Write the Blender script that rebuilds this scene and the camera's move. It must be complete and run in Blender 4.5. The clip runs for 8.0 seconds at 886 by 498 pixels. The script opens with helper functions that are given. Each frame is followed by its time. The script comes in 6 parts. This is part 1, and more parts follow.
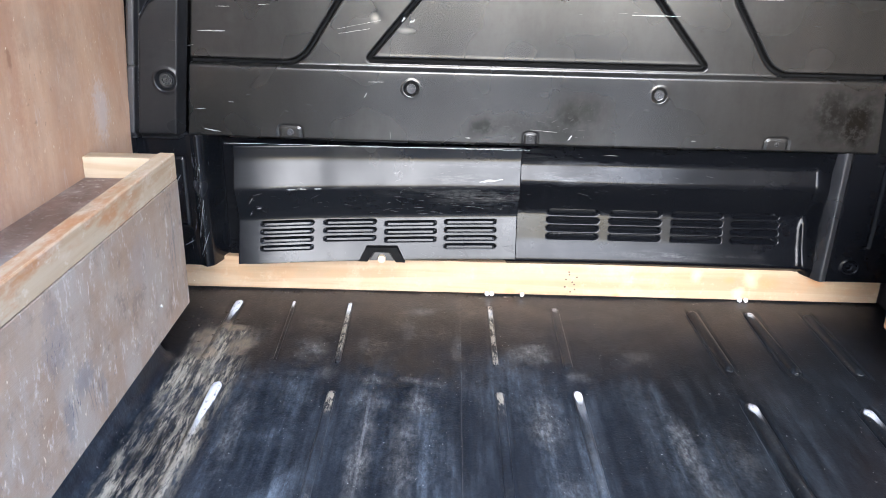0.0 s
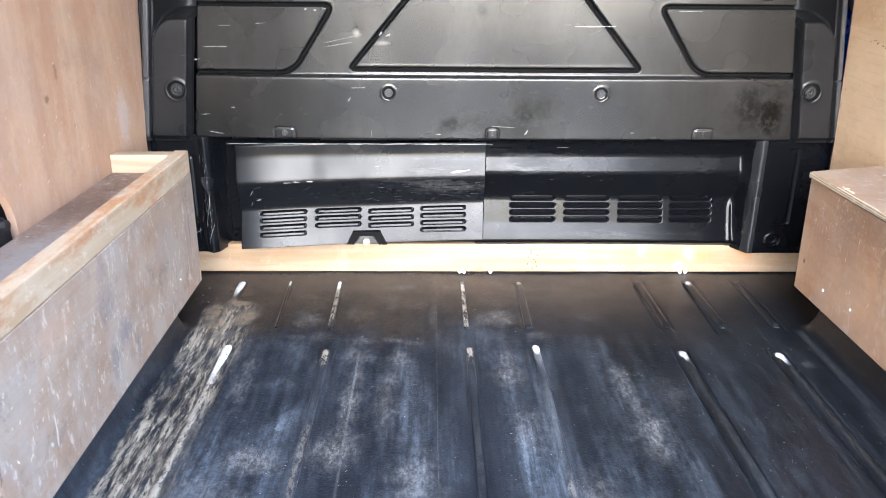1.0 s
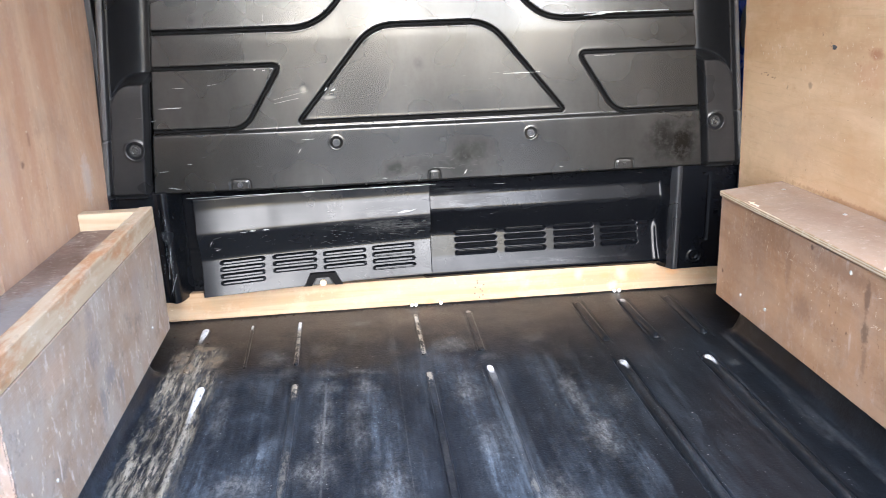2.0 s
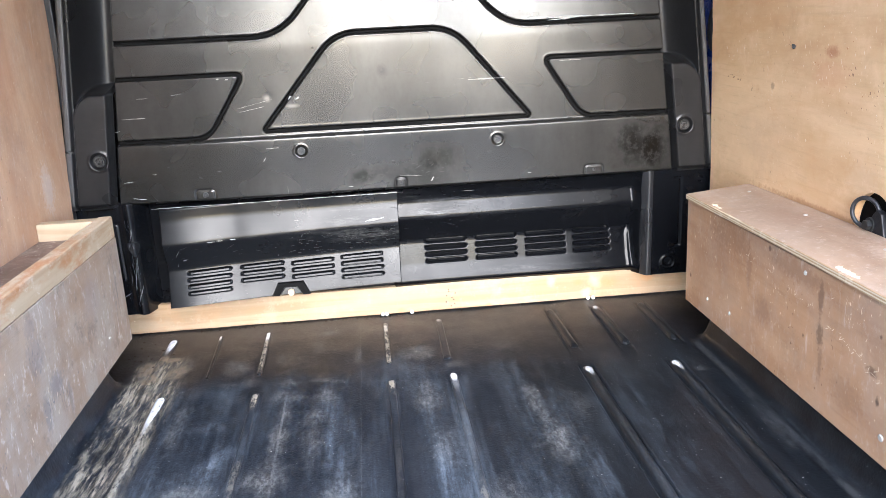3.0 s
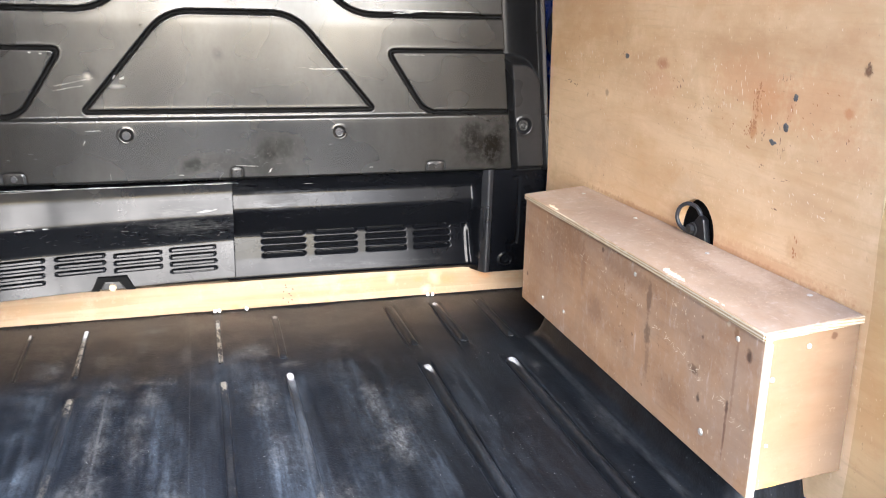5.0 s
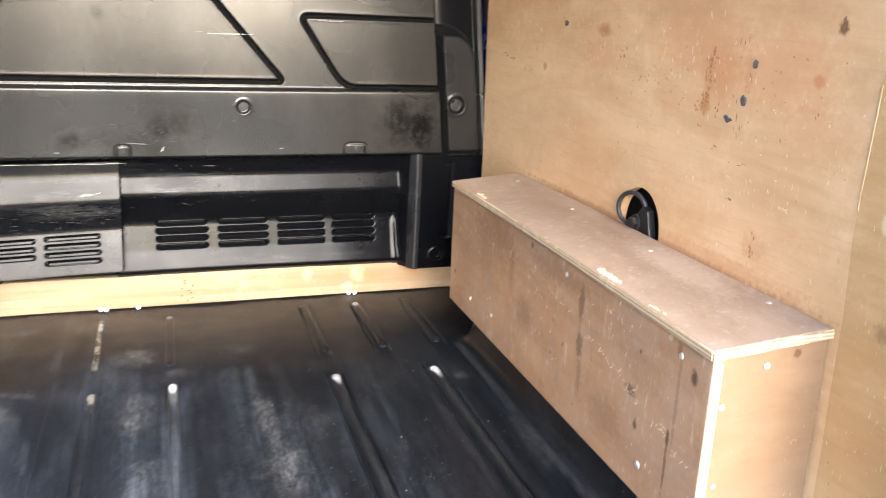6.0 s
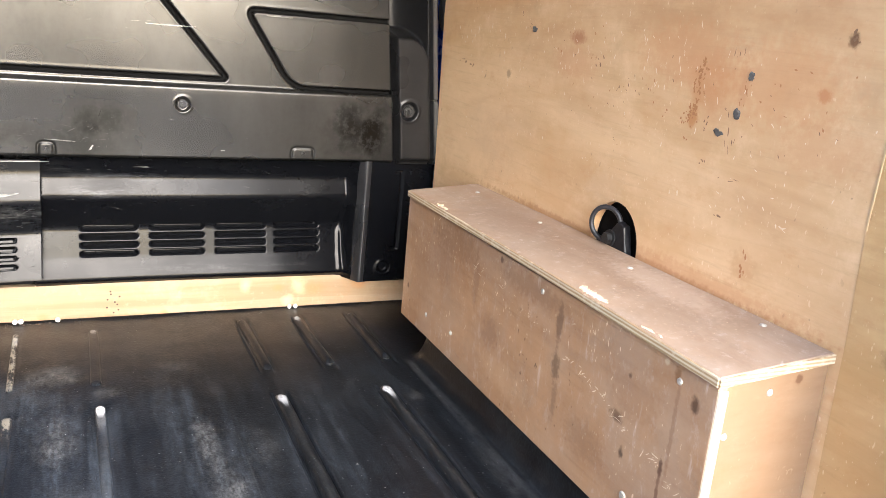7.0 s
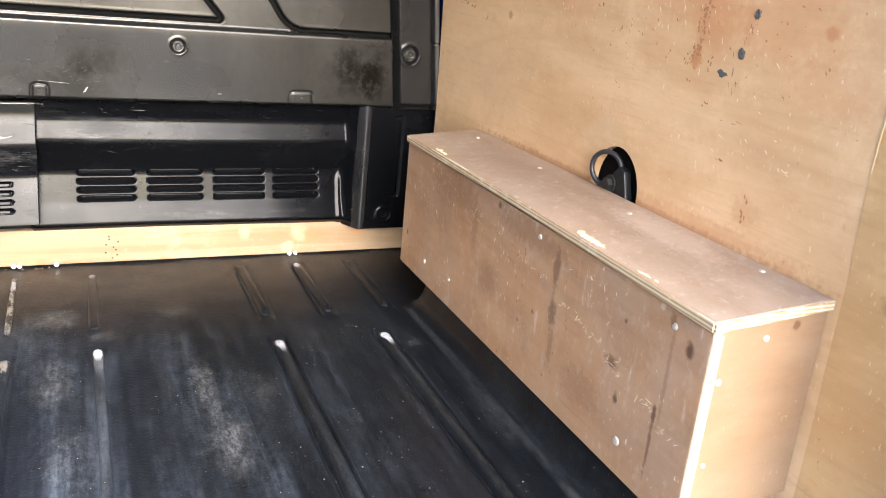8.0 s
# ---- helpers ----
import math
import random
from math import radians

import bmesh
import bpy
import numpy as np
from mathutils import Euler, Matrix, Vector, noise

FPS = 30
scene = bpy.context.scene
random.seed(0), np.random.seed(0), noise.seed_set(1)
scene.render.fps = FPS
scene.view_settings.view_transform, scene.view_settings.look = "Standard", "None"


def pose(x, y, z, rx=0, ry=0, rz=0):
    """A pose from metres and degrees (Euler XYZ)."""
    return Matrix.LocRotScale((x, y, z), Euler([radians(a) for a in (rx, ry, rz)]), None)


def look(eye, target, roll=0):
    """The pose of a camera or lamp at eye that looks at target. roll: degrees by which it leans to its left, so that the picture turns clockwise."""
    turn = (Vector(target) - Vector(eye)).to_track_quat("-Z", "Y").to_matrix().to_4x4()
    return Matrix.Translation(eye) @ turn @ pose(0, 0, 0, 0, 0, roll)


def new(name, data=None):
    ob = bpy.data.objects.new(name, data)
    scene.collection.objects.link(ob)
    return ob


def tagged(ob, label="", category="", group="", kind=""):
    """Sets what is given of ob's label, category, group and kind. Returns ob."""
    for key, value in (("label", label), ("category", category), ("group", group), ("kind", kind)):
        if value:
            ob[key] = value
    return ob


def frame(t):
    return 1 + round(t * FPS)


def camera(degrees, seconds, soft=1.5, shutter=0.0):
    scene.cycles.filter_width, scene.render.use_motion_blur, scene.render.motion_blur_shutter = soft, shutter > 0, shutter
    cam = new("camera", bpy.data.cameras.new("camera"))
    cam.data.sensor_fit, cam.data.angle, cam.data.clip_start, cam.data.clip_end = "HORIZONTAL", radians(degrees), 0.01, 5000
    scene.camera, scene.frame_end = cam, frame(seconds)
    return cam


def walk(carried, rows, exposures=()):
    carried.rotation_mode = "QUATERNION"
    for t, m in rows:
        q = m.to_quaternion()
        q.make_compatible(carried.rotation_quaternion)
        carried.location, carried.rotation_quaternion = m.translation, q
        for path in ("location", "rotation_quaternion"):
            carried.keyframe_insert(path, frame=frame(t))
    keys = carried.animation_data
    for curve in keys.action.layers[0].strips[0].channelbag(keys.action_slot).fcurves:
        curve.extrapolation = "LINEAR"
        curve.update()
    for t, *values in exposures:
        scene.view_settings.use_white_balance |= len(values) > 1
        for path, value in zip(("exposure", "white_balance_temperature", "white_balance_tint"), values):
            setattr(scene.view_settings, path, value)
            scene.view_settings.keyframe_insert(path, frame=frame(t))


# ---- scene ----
cam = camera(57.2, 8.0, 0.8, 0.3)
PATH = [
    (0, (-0.156, 0.21, 0.708), (-0.162, 2.07, -0.026), 1.4),
    (0.2, (-0.143, 0.167, 0.716), (-0.15, 2.024, -0.025), 1.2),
    (0.5, (-0.107, 0.087, 0.719), (-0.117, 1.949, -0.01), 1.0),
    (0.7, (-0.103, 0.031, 0.709), (-0.097, 1.896, -0.011), 0.9),
    (1, (-0.135, -0.036, 0.732), (-0.106, 1.836, 0.028), 0.4),
    (1.2, (-0.165, -0.08, 0.734), (-0.11, 1.819, 0.109), -1.0),
    (1.5, (-0.224, -0.121, 0.747), (-0.103, 1.782, 0.144), -2.1),
    (1.8, (-0.202, -0.161, 0.745), (-0.031, 1.741, 0.152), -2.3),
    (2, (-0.176, -0.168, 0.747), (0.014, 1.732, 0.152), -2.0),
    (2.2, (-0.16, -0.159, 0.728), (0.046, 1.745, 0.151), -2.1),
    (3.3, (-0.049, -0.181, 0.717), (0.082, 1.737, 0.163), -3.6),
    (3.5, (-0.044, -0.188, 0.714), (0.071, 1.731, 0.164), -4.0),
    (4, (-0.066, -0.181, 0.718), (0.098, 1.737, 0.173), -3.4),
    (4.2, (-0.097, -0.179, 0.727), (0.235, 1.715, 0.178), -1.9),
    (4.5, (-0.132, -0.171, 0.719), (0.417, 1.677, 0.185), 0.6),
    (4.7, (-0.12, -0.158, 0.737), (0.439, 1.683, 0.188), 1.1),
    (5.8, (0.066, -0.021, 0.645), (0.617, 1.795, 0.015), 2.5),
    (5.9, (0.071, 0.002, 0.656), (0.659, 1.815, 0.05), 2.9),
    (6, (0.077, 0.034, 0.66), (0.71, 1.837, 0.069), 2.9),
    (6.2, (0.095, 0.091, 0.659), (0.808, 1.868, 0.079), 3.4),
    (6.5, (0.08, 0.132, 0.638), (0.872, 1.881, 0.078), 3.7),
    (7, (0.036, 0.13, 0.635), (0.864, 1.866, 0.086), 5.7),
    (7.2, (0.039, 0.129, 0.623), (0.866, 1.868, 0.085), 6.5),
    (7.5, (0.042, 0.133, 0.621), (0.86, 1.873, 0.07), 6.3),
    (7.8, (0.041, 0.139, 0.617), (0.858, 1.858, 0.002), 6.7),
    (8, (0.056, 0.134, 0.622), (0.862, 1.841, -0.04), 6.0),
]
EXPOSURES = [(t, e, k, 10) for t, e, k in ((0.0, 3.2, 5000), (1.0, 3.48, 5080), (1.5, 3.36, 5130), (2.2, 3.28, 5130), (3.5, 3.28, 5180), (4.5, 3.25, 5200), (6.0, 3.12, 5700), (8.0, 3.08, 5700))]
walk(cam, [(t, look(eye, target, roll)) for t, eye, target, roll in PATH], EXPOSURES)

# ---- world and light ----
SUN_ELEV, SUN_AZ = radians(27), radians(182)
world = bpy.data.worlds.new("sky")
scene.world = world
world.use_nodes = True
wn = world.node_tree.nodes
sky = wn.new("ShaderNodeTexSky")
sky.sky_type = "NISHITA"
sky.sun_disc = False
sky.sun_elevation, sky.sun_rotation = SUN_ELEV, SUN_AZ
sky.dust_density, sky.air_density = 2.5, 1.0
world.node_tree.links.new(sky.outputs[0], wn["Background"].inputs[0])
wn["Background"].inputs[1].default_value = 0.15
sun = new("sun", bpy.data.lights.new("sun", "SUN"))
sun.data.energy, sun.data.angle, sun.data.color = 0.1, radians(40), (1.0, 0.98, 0.95)
sun.matrix_world = look((math.sin(SUN_AZ) * 10, math.cos(SUN_AZ) * 10, math.tan(SUN_ELEV) * 10), (0, 0, 0))


# ---- material tools ----
def mat(name):
    m = bpy.data.materials.new(name)
    m.use_nodes = True
    return m, m.node_tree, m.node_tree.nodes["Principled BSDF"]


def put(nt, sock, v):
    if isinstance(v, bpy.types.NodeSocket):
        nt.links.new(v, sock)
    else:
        sock.default_value = v


def coord(nt):
    return nt.nodes.new("ShaderNodeTexCoord").outputs["Object"]


def mapped(nt, vec, scale=(1, 1, 1), loc=(0, 0, 0), rot=(0, 0, 0)):
    n = nt.nodes.new("ShaderNodeMapping")
    put(nt, n.inputs[0], vec)
    n.inputs["Scale"].default_value = scale
    n.inputs["Location"].default_value = loc
    n.inputs["Rotation"].default_value = rot
    return n.outputs[0]


def noisy(nt, vec, scale, detail=4.0, rough=0.55, warp=0.0):
    n = nt.nodes.new("ShaderNodeTexNoise")
    put(nt, n.inputs["Vector"], vec)
    n.inputs["Scale"].default_value = scale
    n.inputs["Detail"].default_value = detail
    n.inputs["Roughness"].default_value = rough
    n.inputs["Distortion"].default_value = warp
    return n.outputs["Fac"]


def calc(nt, op, a, b=0.0, c=0.0):
    n = nt.nodes.new("ShaderNodeMath")
    n.operation = op
    put(nt, n.inputs[0], a)
    put(nt, n.inputs[1], b)
    put(nt, n.inputs[2], c)
    return n.outputs[0]


def span(nt, v, a, b, lo=0.0, hi=1.0):
    n = nt.nodes.new("ShaderNodeMapRange")
    n.interpolation_type = "SMOOTHSTEP"
    put(nt, n.inputs[0], v)
    for i, x in enumerate((a, b, lo, hi)):
        n.inputs[i + 1].default_value = x
    return n.outputs[0]


def blend(nt, f, a, b, how="MIX"):
    n = nt.nodes.new("ShaderNodeMix")
    n.data_type, n.blend_type = "RGBA", how
    put(nt, n.inputs[0], f)
    put(nt, n.inputs[6], (*a, 1) if isinstance(a, tuple) else a)
    put(nt, n.inputs[7], (*b, 1) if isinstance(b, tuple) else b)
    return n.outputs[2]


def axis(nt, vec, i):
    n = nt.nodes.new("ShaderNodeSeparateXYZ")
    put(nt, n.inputs[0], vec)
    return n.outputs[i]


def relief(nt, h, strength, dist):
    n = nt.nodes.new("ShaderNodeBump")
    put(nt, n.inputs["Height"], h)
    n.inputs["Strength"].default_value = strength
    n.inputs["Distance"].default_value = dist
    return n.outputs[0]


def spot(nt, vec, centre, radii, ragged=0.5, grain=40.0, hard=0.5):
    """A ragged stain round a point: 1 inside, 0 outside."""
    s = mapped(nt, vec, tuple(1 / r for r in radii), tuple(-c / r for c, r in zip(centre, radii)))
    n = nt.nodes.new("ShaderNodeVectorMath")
    n.operation = "LENGTH"
    put(nt, n.inputs[0], s)
    d = calc(nt, "ADD", n.outputs["Value"], calc(nt, "MULTIPLY", calc(nt, "SUBTRACT", noisy(nt, vec, grain, 5), 0.5), ragged * 2))
    return span(nt, d, 1.0, hard, 0.0, 1.0)


def any_of(nt, masks):
    out = masks[0]
    for m in masks[1:]:
        out = calc(nt, "MAXIMUM", out, m)
    return out


def mul(nt, a, b):
    return calc(nt, "MULTIPLY", a, b)


# ---- materials ----
RIB_ENDS = ((-0.566, 1.692, 0.10, 1.0), (-0.457, 1.692, 0.035, 1.0), (-0.344, 1.692, 0.065, 1.0), (-0.064, 1.675, 0.05, 0.4), (0.066, 1.69, 0.025, 0.35), (0.455, 1.688, 0.035, 0.7),
            (-0.525, 1.376, 0.17, 1.0), (0.067, 1.374, 0.05, 1.0), (0.067, 1.35, 0.07, 0.15), (0.344, 1.350, 0.055, 0.7), (0.527, 1.343, 0.06, 0.9))


def along_line(nt, x, y, at, ya, yb, width, co, broken=0.34):
    """A thin scratch along the van at x = at, from ya to yb, broken up."""
    w = calc(nt, "ADD", calc(nt, "SUBTRACT", x, at), mul(nt, calc(nt, "SUBTRACT", noisy(nt, mapped(nt, co, (0.1, 1, 1)), 6, 3), 0.5), 0.004))
    m = span(nt, calc(nt, "ABSOLUTE", w), width, width * 0.4)
    m = mul(nt, m, mul(nt, span(nt, y, ya - 0.02, ya + 0.02), span(nt, y, yb + 0.02, yb - 0.02)))
    return mul(nt, m, span(nt, noisy(nt, mapped(nt, co, (8, 5, 1)), 1.0, 6, 0.8), broken, broken + 0.25))


# x, y, half width, half length, strength of the dusty scuffs
SCUFFS = ((-0.392, 1.50, 0.035, 0.06, 0.9), (-0.273, 1.335, 0.035, 0.035, 0.7), (-0.272, 1.17, 0.024, 0.20, 0.8), (-0.285, 1.03, 0.05, 0.08, 0.8), (-0.40, 1.0, 0.07, 0.05, 1.0),
          (-0.468, 1.25, 0.022, 0.13, 0.6), (-0.201, 1.66, 0.04, 0.025, 0.6), (-0.195, 1.33, 0.032, 0.05, 0.8), (-0.212, 1.19, 0.03, 0.17, 0.5), (-0.002, 1.50, 0.05, 0.05, 0.8),
          (0.004, 1.28, 0.04, 0.10, 0.6), (0.03, 1.08, 0.05, 0.10, 0.35), (0.208, 1.22, 0.025, 0.12, 0.6), (0.218, 1.07, 0.04, 0.10, 0.7), (0.29, 1.20, 0.03, 0.08, 0.2),
          (-0.52, 1.53, 0.05, 0.05, 0.6), (-0.545, 1.425, 0.035, 0.028, 0.8), (-0.268, 1.395, 0.045, 0.022, 0.8), (-0.21, 1.40, 0.03, 0.015, 0.6), (-0.17, 1.39, 0.03, 0.012, 0.4), (-0.40, 1.415, 0.03, 0.015, 0.4), (-0.588, 1.50, 0.03, 0.04, 1.0), (-0.13, 1.52, 0.012, 0.10, 0.5), (-0.30, 1.52, 0.015, 0.06, 0.4), (0.19, 1.50, 0.03, 0.03, 0.4), (-0.22, 1.58, 0.02, 0.05, 0.4), (0.08, 1.42, 0.03, 0.03, 0.5), (-0.35, 1.42, 0.03, 0.03, 0.4), (-0.46, 0.88, 0.10, 0.10, 0.8), (-0.16, 0.92, 0.06, 0.14, 0.6), (0.10, 0.90, 0.05, 0.10, 0.6), (0.595, 1.05, 0.015, 0.10, 0.3), (0.57, 1.30, 0.02, 0.02, 0.5))


def rubber_mat():
    m, nt, b = mat("black_rubber_mat")
    co = coord(nt)
    x, y, z = axis(nt, co, 0), axis(nt, co, 1), axis(nt, co, 2)
    col = blend(nt, noisy(nt, co, 9, 5), (0.0028, 0.0037, 0.0062), (0.0080, 0.0112, 0.0185))
    # base darkens towards the right; the film below thins there too
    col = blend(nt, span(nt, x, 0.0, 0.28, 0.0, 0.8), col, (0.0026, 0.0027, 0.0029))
    # grey dust, rubbed off in strips along the van
    fine = span(nt, noisy(nt, mapped(nt, co, (130, 60, 1)), 1.0, 8, 0.8), 0.40, 0.62)
    web = span(nt, noisy(nt, mapped(nt, co, (34, 13, 1), (2, 1, 0)), 1.0, 7, 0.72), 0.38, 0.68)
    film = span(nt, noisy(nt, mapped(nt, co, (10, 1.4, 1), (1.7, 0.2, 0), (0, 0, 0.03)), 1.0, 5, 0.6), 0.38, 0.72)
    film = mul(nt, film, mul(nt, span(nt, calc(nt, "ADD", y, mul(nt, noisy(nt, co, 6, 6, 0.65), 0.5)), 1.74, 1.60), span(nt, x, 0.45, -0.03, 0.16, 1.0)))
    comb = span(nt, noisy(nt, mapped(nt, co, (75, 4, 1), (5, 1, 0)), 1.0, 6, 0.7), 0.36, 0.66)
    clean = any_of(nt, [spot(nt, co, (cx, cy, 0), (rx, ry, 1), 0.5, 14, 0.3) for cx, cy, rx, ry in ((-0.42, 1.16, 0.06, 0.13), (-0.43, 1.30, 0.06, 0.12), (-0.37, 1.22, 0.03, 0.13), (-0.42, 1.42, 0.06, 0.07), (-0.245, 1.26, 0.022, 0.07), (-0.235, 1.05, 0.02, 0.10), (-0.13, 1.30, 0.05, 0.10), (0.13, 1.25, 0.05, 0.12))])
    film = mul(nt, film, calc(nt, "SUBTRACT", 1.0, mul(nt, clean, 0.75)))
    film = mul(nt, calc(nt, "ADD", 0.10, mul(nt, film, 0.9)), mul(nt, calc(nt, "ADD", 0.2, calc(nt, "ADD", mul(nt, fine, 0.4), mul(nt, web, 0.4))), calc(nt, "ADD", 0.35, mul(nt, comb, 0.65))))
    col = blend(nt, mul(nt, film, 0.95), col, (0.165, 0.196, 0.236))
    # brown dirt against the bulkhead
    brown = span(nt, calc(nt, "ADD", y, mul(nt, noisy(nt, mapped(nt, co, (1, 0.7, 1)), 5.5, 8, 0.72), 0.60)), 1.66, 1.80)
    soil = blend(nt, noisy(nt, mapped(nt, co, (1, 0.5, 1)), 26, 7, 0.75), (0.0065, 0.0056, 0.0048), (0.058, 0.0445, 0.0310))
    soil = blend(nt, mul(nt, mul(nt, fine, span(nt, noisy(nt, co, 11, 5, 0.6), 0.50, 0.68)), 0.5), soil, (0.15, 0.125, 0.095))
    brown = mul(nt, mul(nt, brown, span(nt, calc(nt, "ADD", x, mul(nt, noisy(nt, co, 7, 5), 0.2)), 0.36, -0.02, 0.06, 1.0)), span(nt, noisy(nt, mapped(nt, co, (1, 0.6, 1), (3, 8, 0)), 13, 6, 0.7), 0.30, 0.60, 0.45, 1.0))
    col = blend(nt, mul(nt, brown, 0.66), col, soil)
    scuffs = any_of(nt, [mul(nt, spot(nt, co, (cx, cy, 0), (rx, ry, 1), 0.7, 24, 0.1), k) for cx, cy, rx, ry, k in SCUFFS])
    scuffs = mul(nt, scuffs, mul(nt, calc(nt, "ADD", 0.25, mul(nt, fine, 0.75)), calc(nt, "ADD", 0.3, mul(nt, web, 0.7))))
    col = blend(nt, mul(nt, scuffs, 0.75), col, (0.26, 0.257, 0.245))
    # dried sand along the wheel box
    edge = calc(nt, "ADD", x, mul(nt, noisy(nt, mapped(nt, co, (9, 3, 1)), 1.0, 5, 0.7), 0.09))
    sand = mul(nt, span(nt, edge, -0.440, -0.485), span(nt, calc(nt, "ADD", y, mul(nt, noisy(nt, co, 12, 5), 0.12)), 1.64, 1.59))
    sand = mul(nt, sand, span(nt, calc(nt, "ADD", x, mul(nt, noisy(nt, co, 30, 4), 0.02)), -0.612, -0.600))
    sand = mul(nt, sand, span(nt, noisy(nt, mapped(nt, co, (95, 13, 1), (0, 0, 0), (0, 0, -0.08)), 1.0, 8, 0.78), 0.41, 0.53))
    sand = mul(nt, sand, span(nt, noisy(nt, mapped(nt, co, (1, 0.6, 1), (7, 3, 0)), 11, 5, 0.6), 0.36, 0.56, 0.30, 1.0))
    cracks = span(nt, noisy(nt, mapped(nt, co, (90, 15, 1), (3, 0, 0), (0, 0, -0.20)), 1.0, 6, 0.7), 0.53, 0.58)
    sand = mul(nt, sand, calc(nt, "SUBTRACT", 1.0, mul(nt, cracks, 0.85)))
    tone = span(nt, noisy(nt, mapped(nt, co, (70, 9, 1), (1, 4, 0), (0, 0, -0.12)), 1.0, 7, 0.75), 0.36, 0.64)
    col = blend(nt, mul(nt, sand, 0.9), col, blend(nt, tone, (0.060, 0.053, 0.043), (0.43, 0.385, 0.300)))
    # a cake of dry brown dirt at the far end of it
    cake = any_of(nt, [spot(nt, co, (cx, cy, 0), (rx, ry, 1), 0.6, 26, 0.35) for cx, cy, rx, ry in ((-0.590, 1.535, 0.030, 0.055), (-0.555, 1.575, 0.040, 0.020), (-0.520, 1.500, 0.030, 0.050), (-0.575, 1.47, 0.025, 0.03))])
    cake = mul(nt, cake, span(nt, noisy(nt, mapped(nt, co, (1, 0.6, 1)), 60, 7, 0.75), 0.34, 0.52, 0.25, 1.0))
    col = blend(nt, mul(nt, cake, 0.85), col, blend(nt, noisy(nt, co, 45, 5), (0.095, 0.074, 0.053), (0.26, 0.205, 0.145)))
    # long scratches
    for at, ya, yb, w, k in ((-0.124, 0.7, 1.70, 0.0012, 0.10), (-0.272, 0.7, 1.33, 0.003, 0.14), (0.255, 0.9, 1.25, 0.0014, 0.05)):
        col = blend(nt, mul(nt, along_line(nt, x, y, at, ya, yb, w, co), k), col, (0.30, 0.30, 0.29))
    # rib crests rubbed grey along their length; painted sheen at x 0.344 and 0.527
    xw = calc(nt, "ADD", x, mul(nt, calc(nt, "SUBTRACT", noisy(nt, mapped(nt, co, (1, 0.6, 1)), 75, 5, 0.7), 0.5), 0.014))
    crest = any_of(nt, [mul(nt, mul(nt, span(nt, calc(nt, "ABSOLUTE", calc(nt, "SUBTRACT", xw, rx)), 0.0068, 0.0040), mul(nt, span(nt, y, yb, yb - 0.05), span(nt, y, ya - 0.05, ya))), k)
                        for rx, ya, yb, k in ((-0.525, 0.2, 1.33, 0.95), (-0.335, 0.2, 1.12, 0.35), (-0.335, 1.325, 1.385, 1.1), (-0.061, 1.34, 1.395, 1.1), (-0.457, 1.44, 1.52, 0.8), (-0.061, 0.2, 1.15, 0.06), (0.067, 0.2, 1.30, 0.05), (0.067, 0.2, 0.98, 0.35), (0.344, 0.2, 1.33, 0.04), (0.527, 0.2, 1.33, 0.05), (-0.342, 1.50, 1.68, 0.9), (-0.0635, 1.48, 1.72, 1.0))])
    crest = mul(nt, mul(nt, crest, span(nt, z, 0.0021, 0.0029)), span(nt, noisy(nt, mapped(nt, co, (90, 34, 1)), 1.0, 7, 0.75), 0.45, 0.54))
    col = blend(nt, mul(nt, crest, 0.9), col, (0.31, 0.285, 0.235))
    # soft highlight along the arch's crease, put in as a paler line
    fold_highlight = mul(nt, span(nt, calc(nt, "ABSOLUTE", calc(nt, "SUBTRACT", x, 0.611)), 0.010, 0.002), mul(nt, span(nt, y, 1.46, 1.42), span(nt, noisy(nt, mapped(nt, co, (60, 20, 1)), 1.0, 6, 0.75), 0.32, 0.62)))
    col = blend(nt, mul(nt, fold_highlight, 0.18), col, (0.20, 0.20, 0.20))
    # rib ends rubbed white
    ends = []
    for cx, cy, ln, pale in RIB_ENDS:
        taper = calc(nt, "ADD", 0.0032, mul(nt, span(nt, y, cy - ln, cy), 0.0065))
        taper = mul(nt, taper, span(nt, y, cy + 0.004, cy - 0.018, 0.05, 1.0))
        e = span(nt, calc(nt, "DIVIDE", calc(nt, "ABSOLUTE", calc(nt, "SUBTRACT", calc(nt, "ADD", mul(nt, xw, 0.35), mul(nt, x, 0.65)), cx)), taper), 1.15, 0.75)
        e = mul(nt, e, mul(nt, span(nt, y, cy - ln * 1.05, cy - ln * 0.45), span(nt, y, cy + 0.004, cy - 0.006)))
        ends.append(mul(nt, e, mul(nt, pale, span(nt, noisy(nt, mapped(nt, co, (1, 0.4, 1)), 170, 6, 0.8), 0.30, 0.50))))
    worn = mul(nt, any_of(nt, ends), span(nt, z, 0.0022, 0.0032))
    col = blend(nt, worn, col, (0.70, 0.715, 0.74))
    # pale specks
    speck = mul(nt, span(nt, noisy(nt, co, 240, 2), 0.715, 0.75), span(nt, noisy(nt, co, 7, 3), 0.40, 0.6))
    col = blend(nt, mul(nt, speck, 0.7), col, (0.42, 0.42, 0.40))
    put(nt, b.inputs["Base Color"], col)
    dull = calc(nt, "MAXIMUM", calc(nt, "MAXIMUM", sand, scuffs), film)
    put(nt, b.inputs["Roughness"], calc(nt, "ADD", span(nt, noisy(nt, co, 14, 5), 0.3, 0.7, 0.27, 0.39), mul(nt, dull, 0.38)))
    put(nt, b.inputs["Specular IOR Level"], span(nt, dull, 0.0, 0.5, 0.27, 0.20))
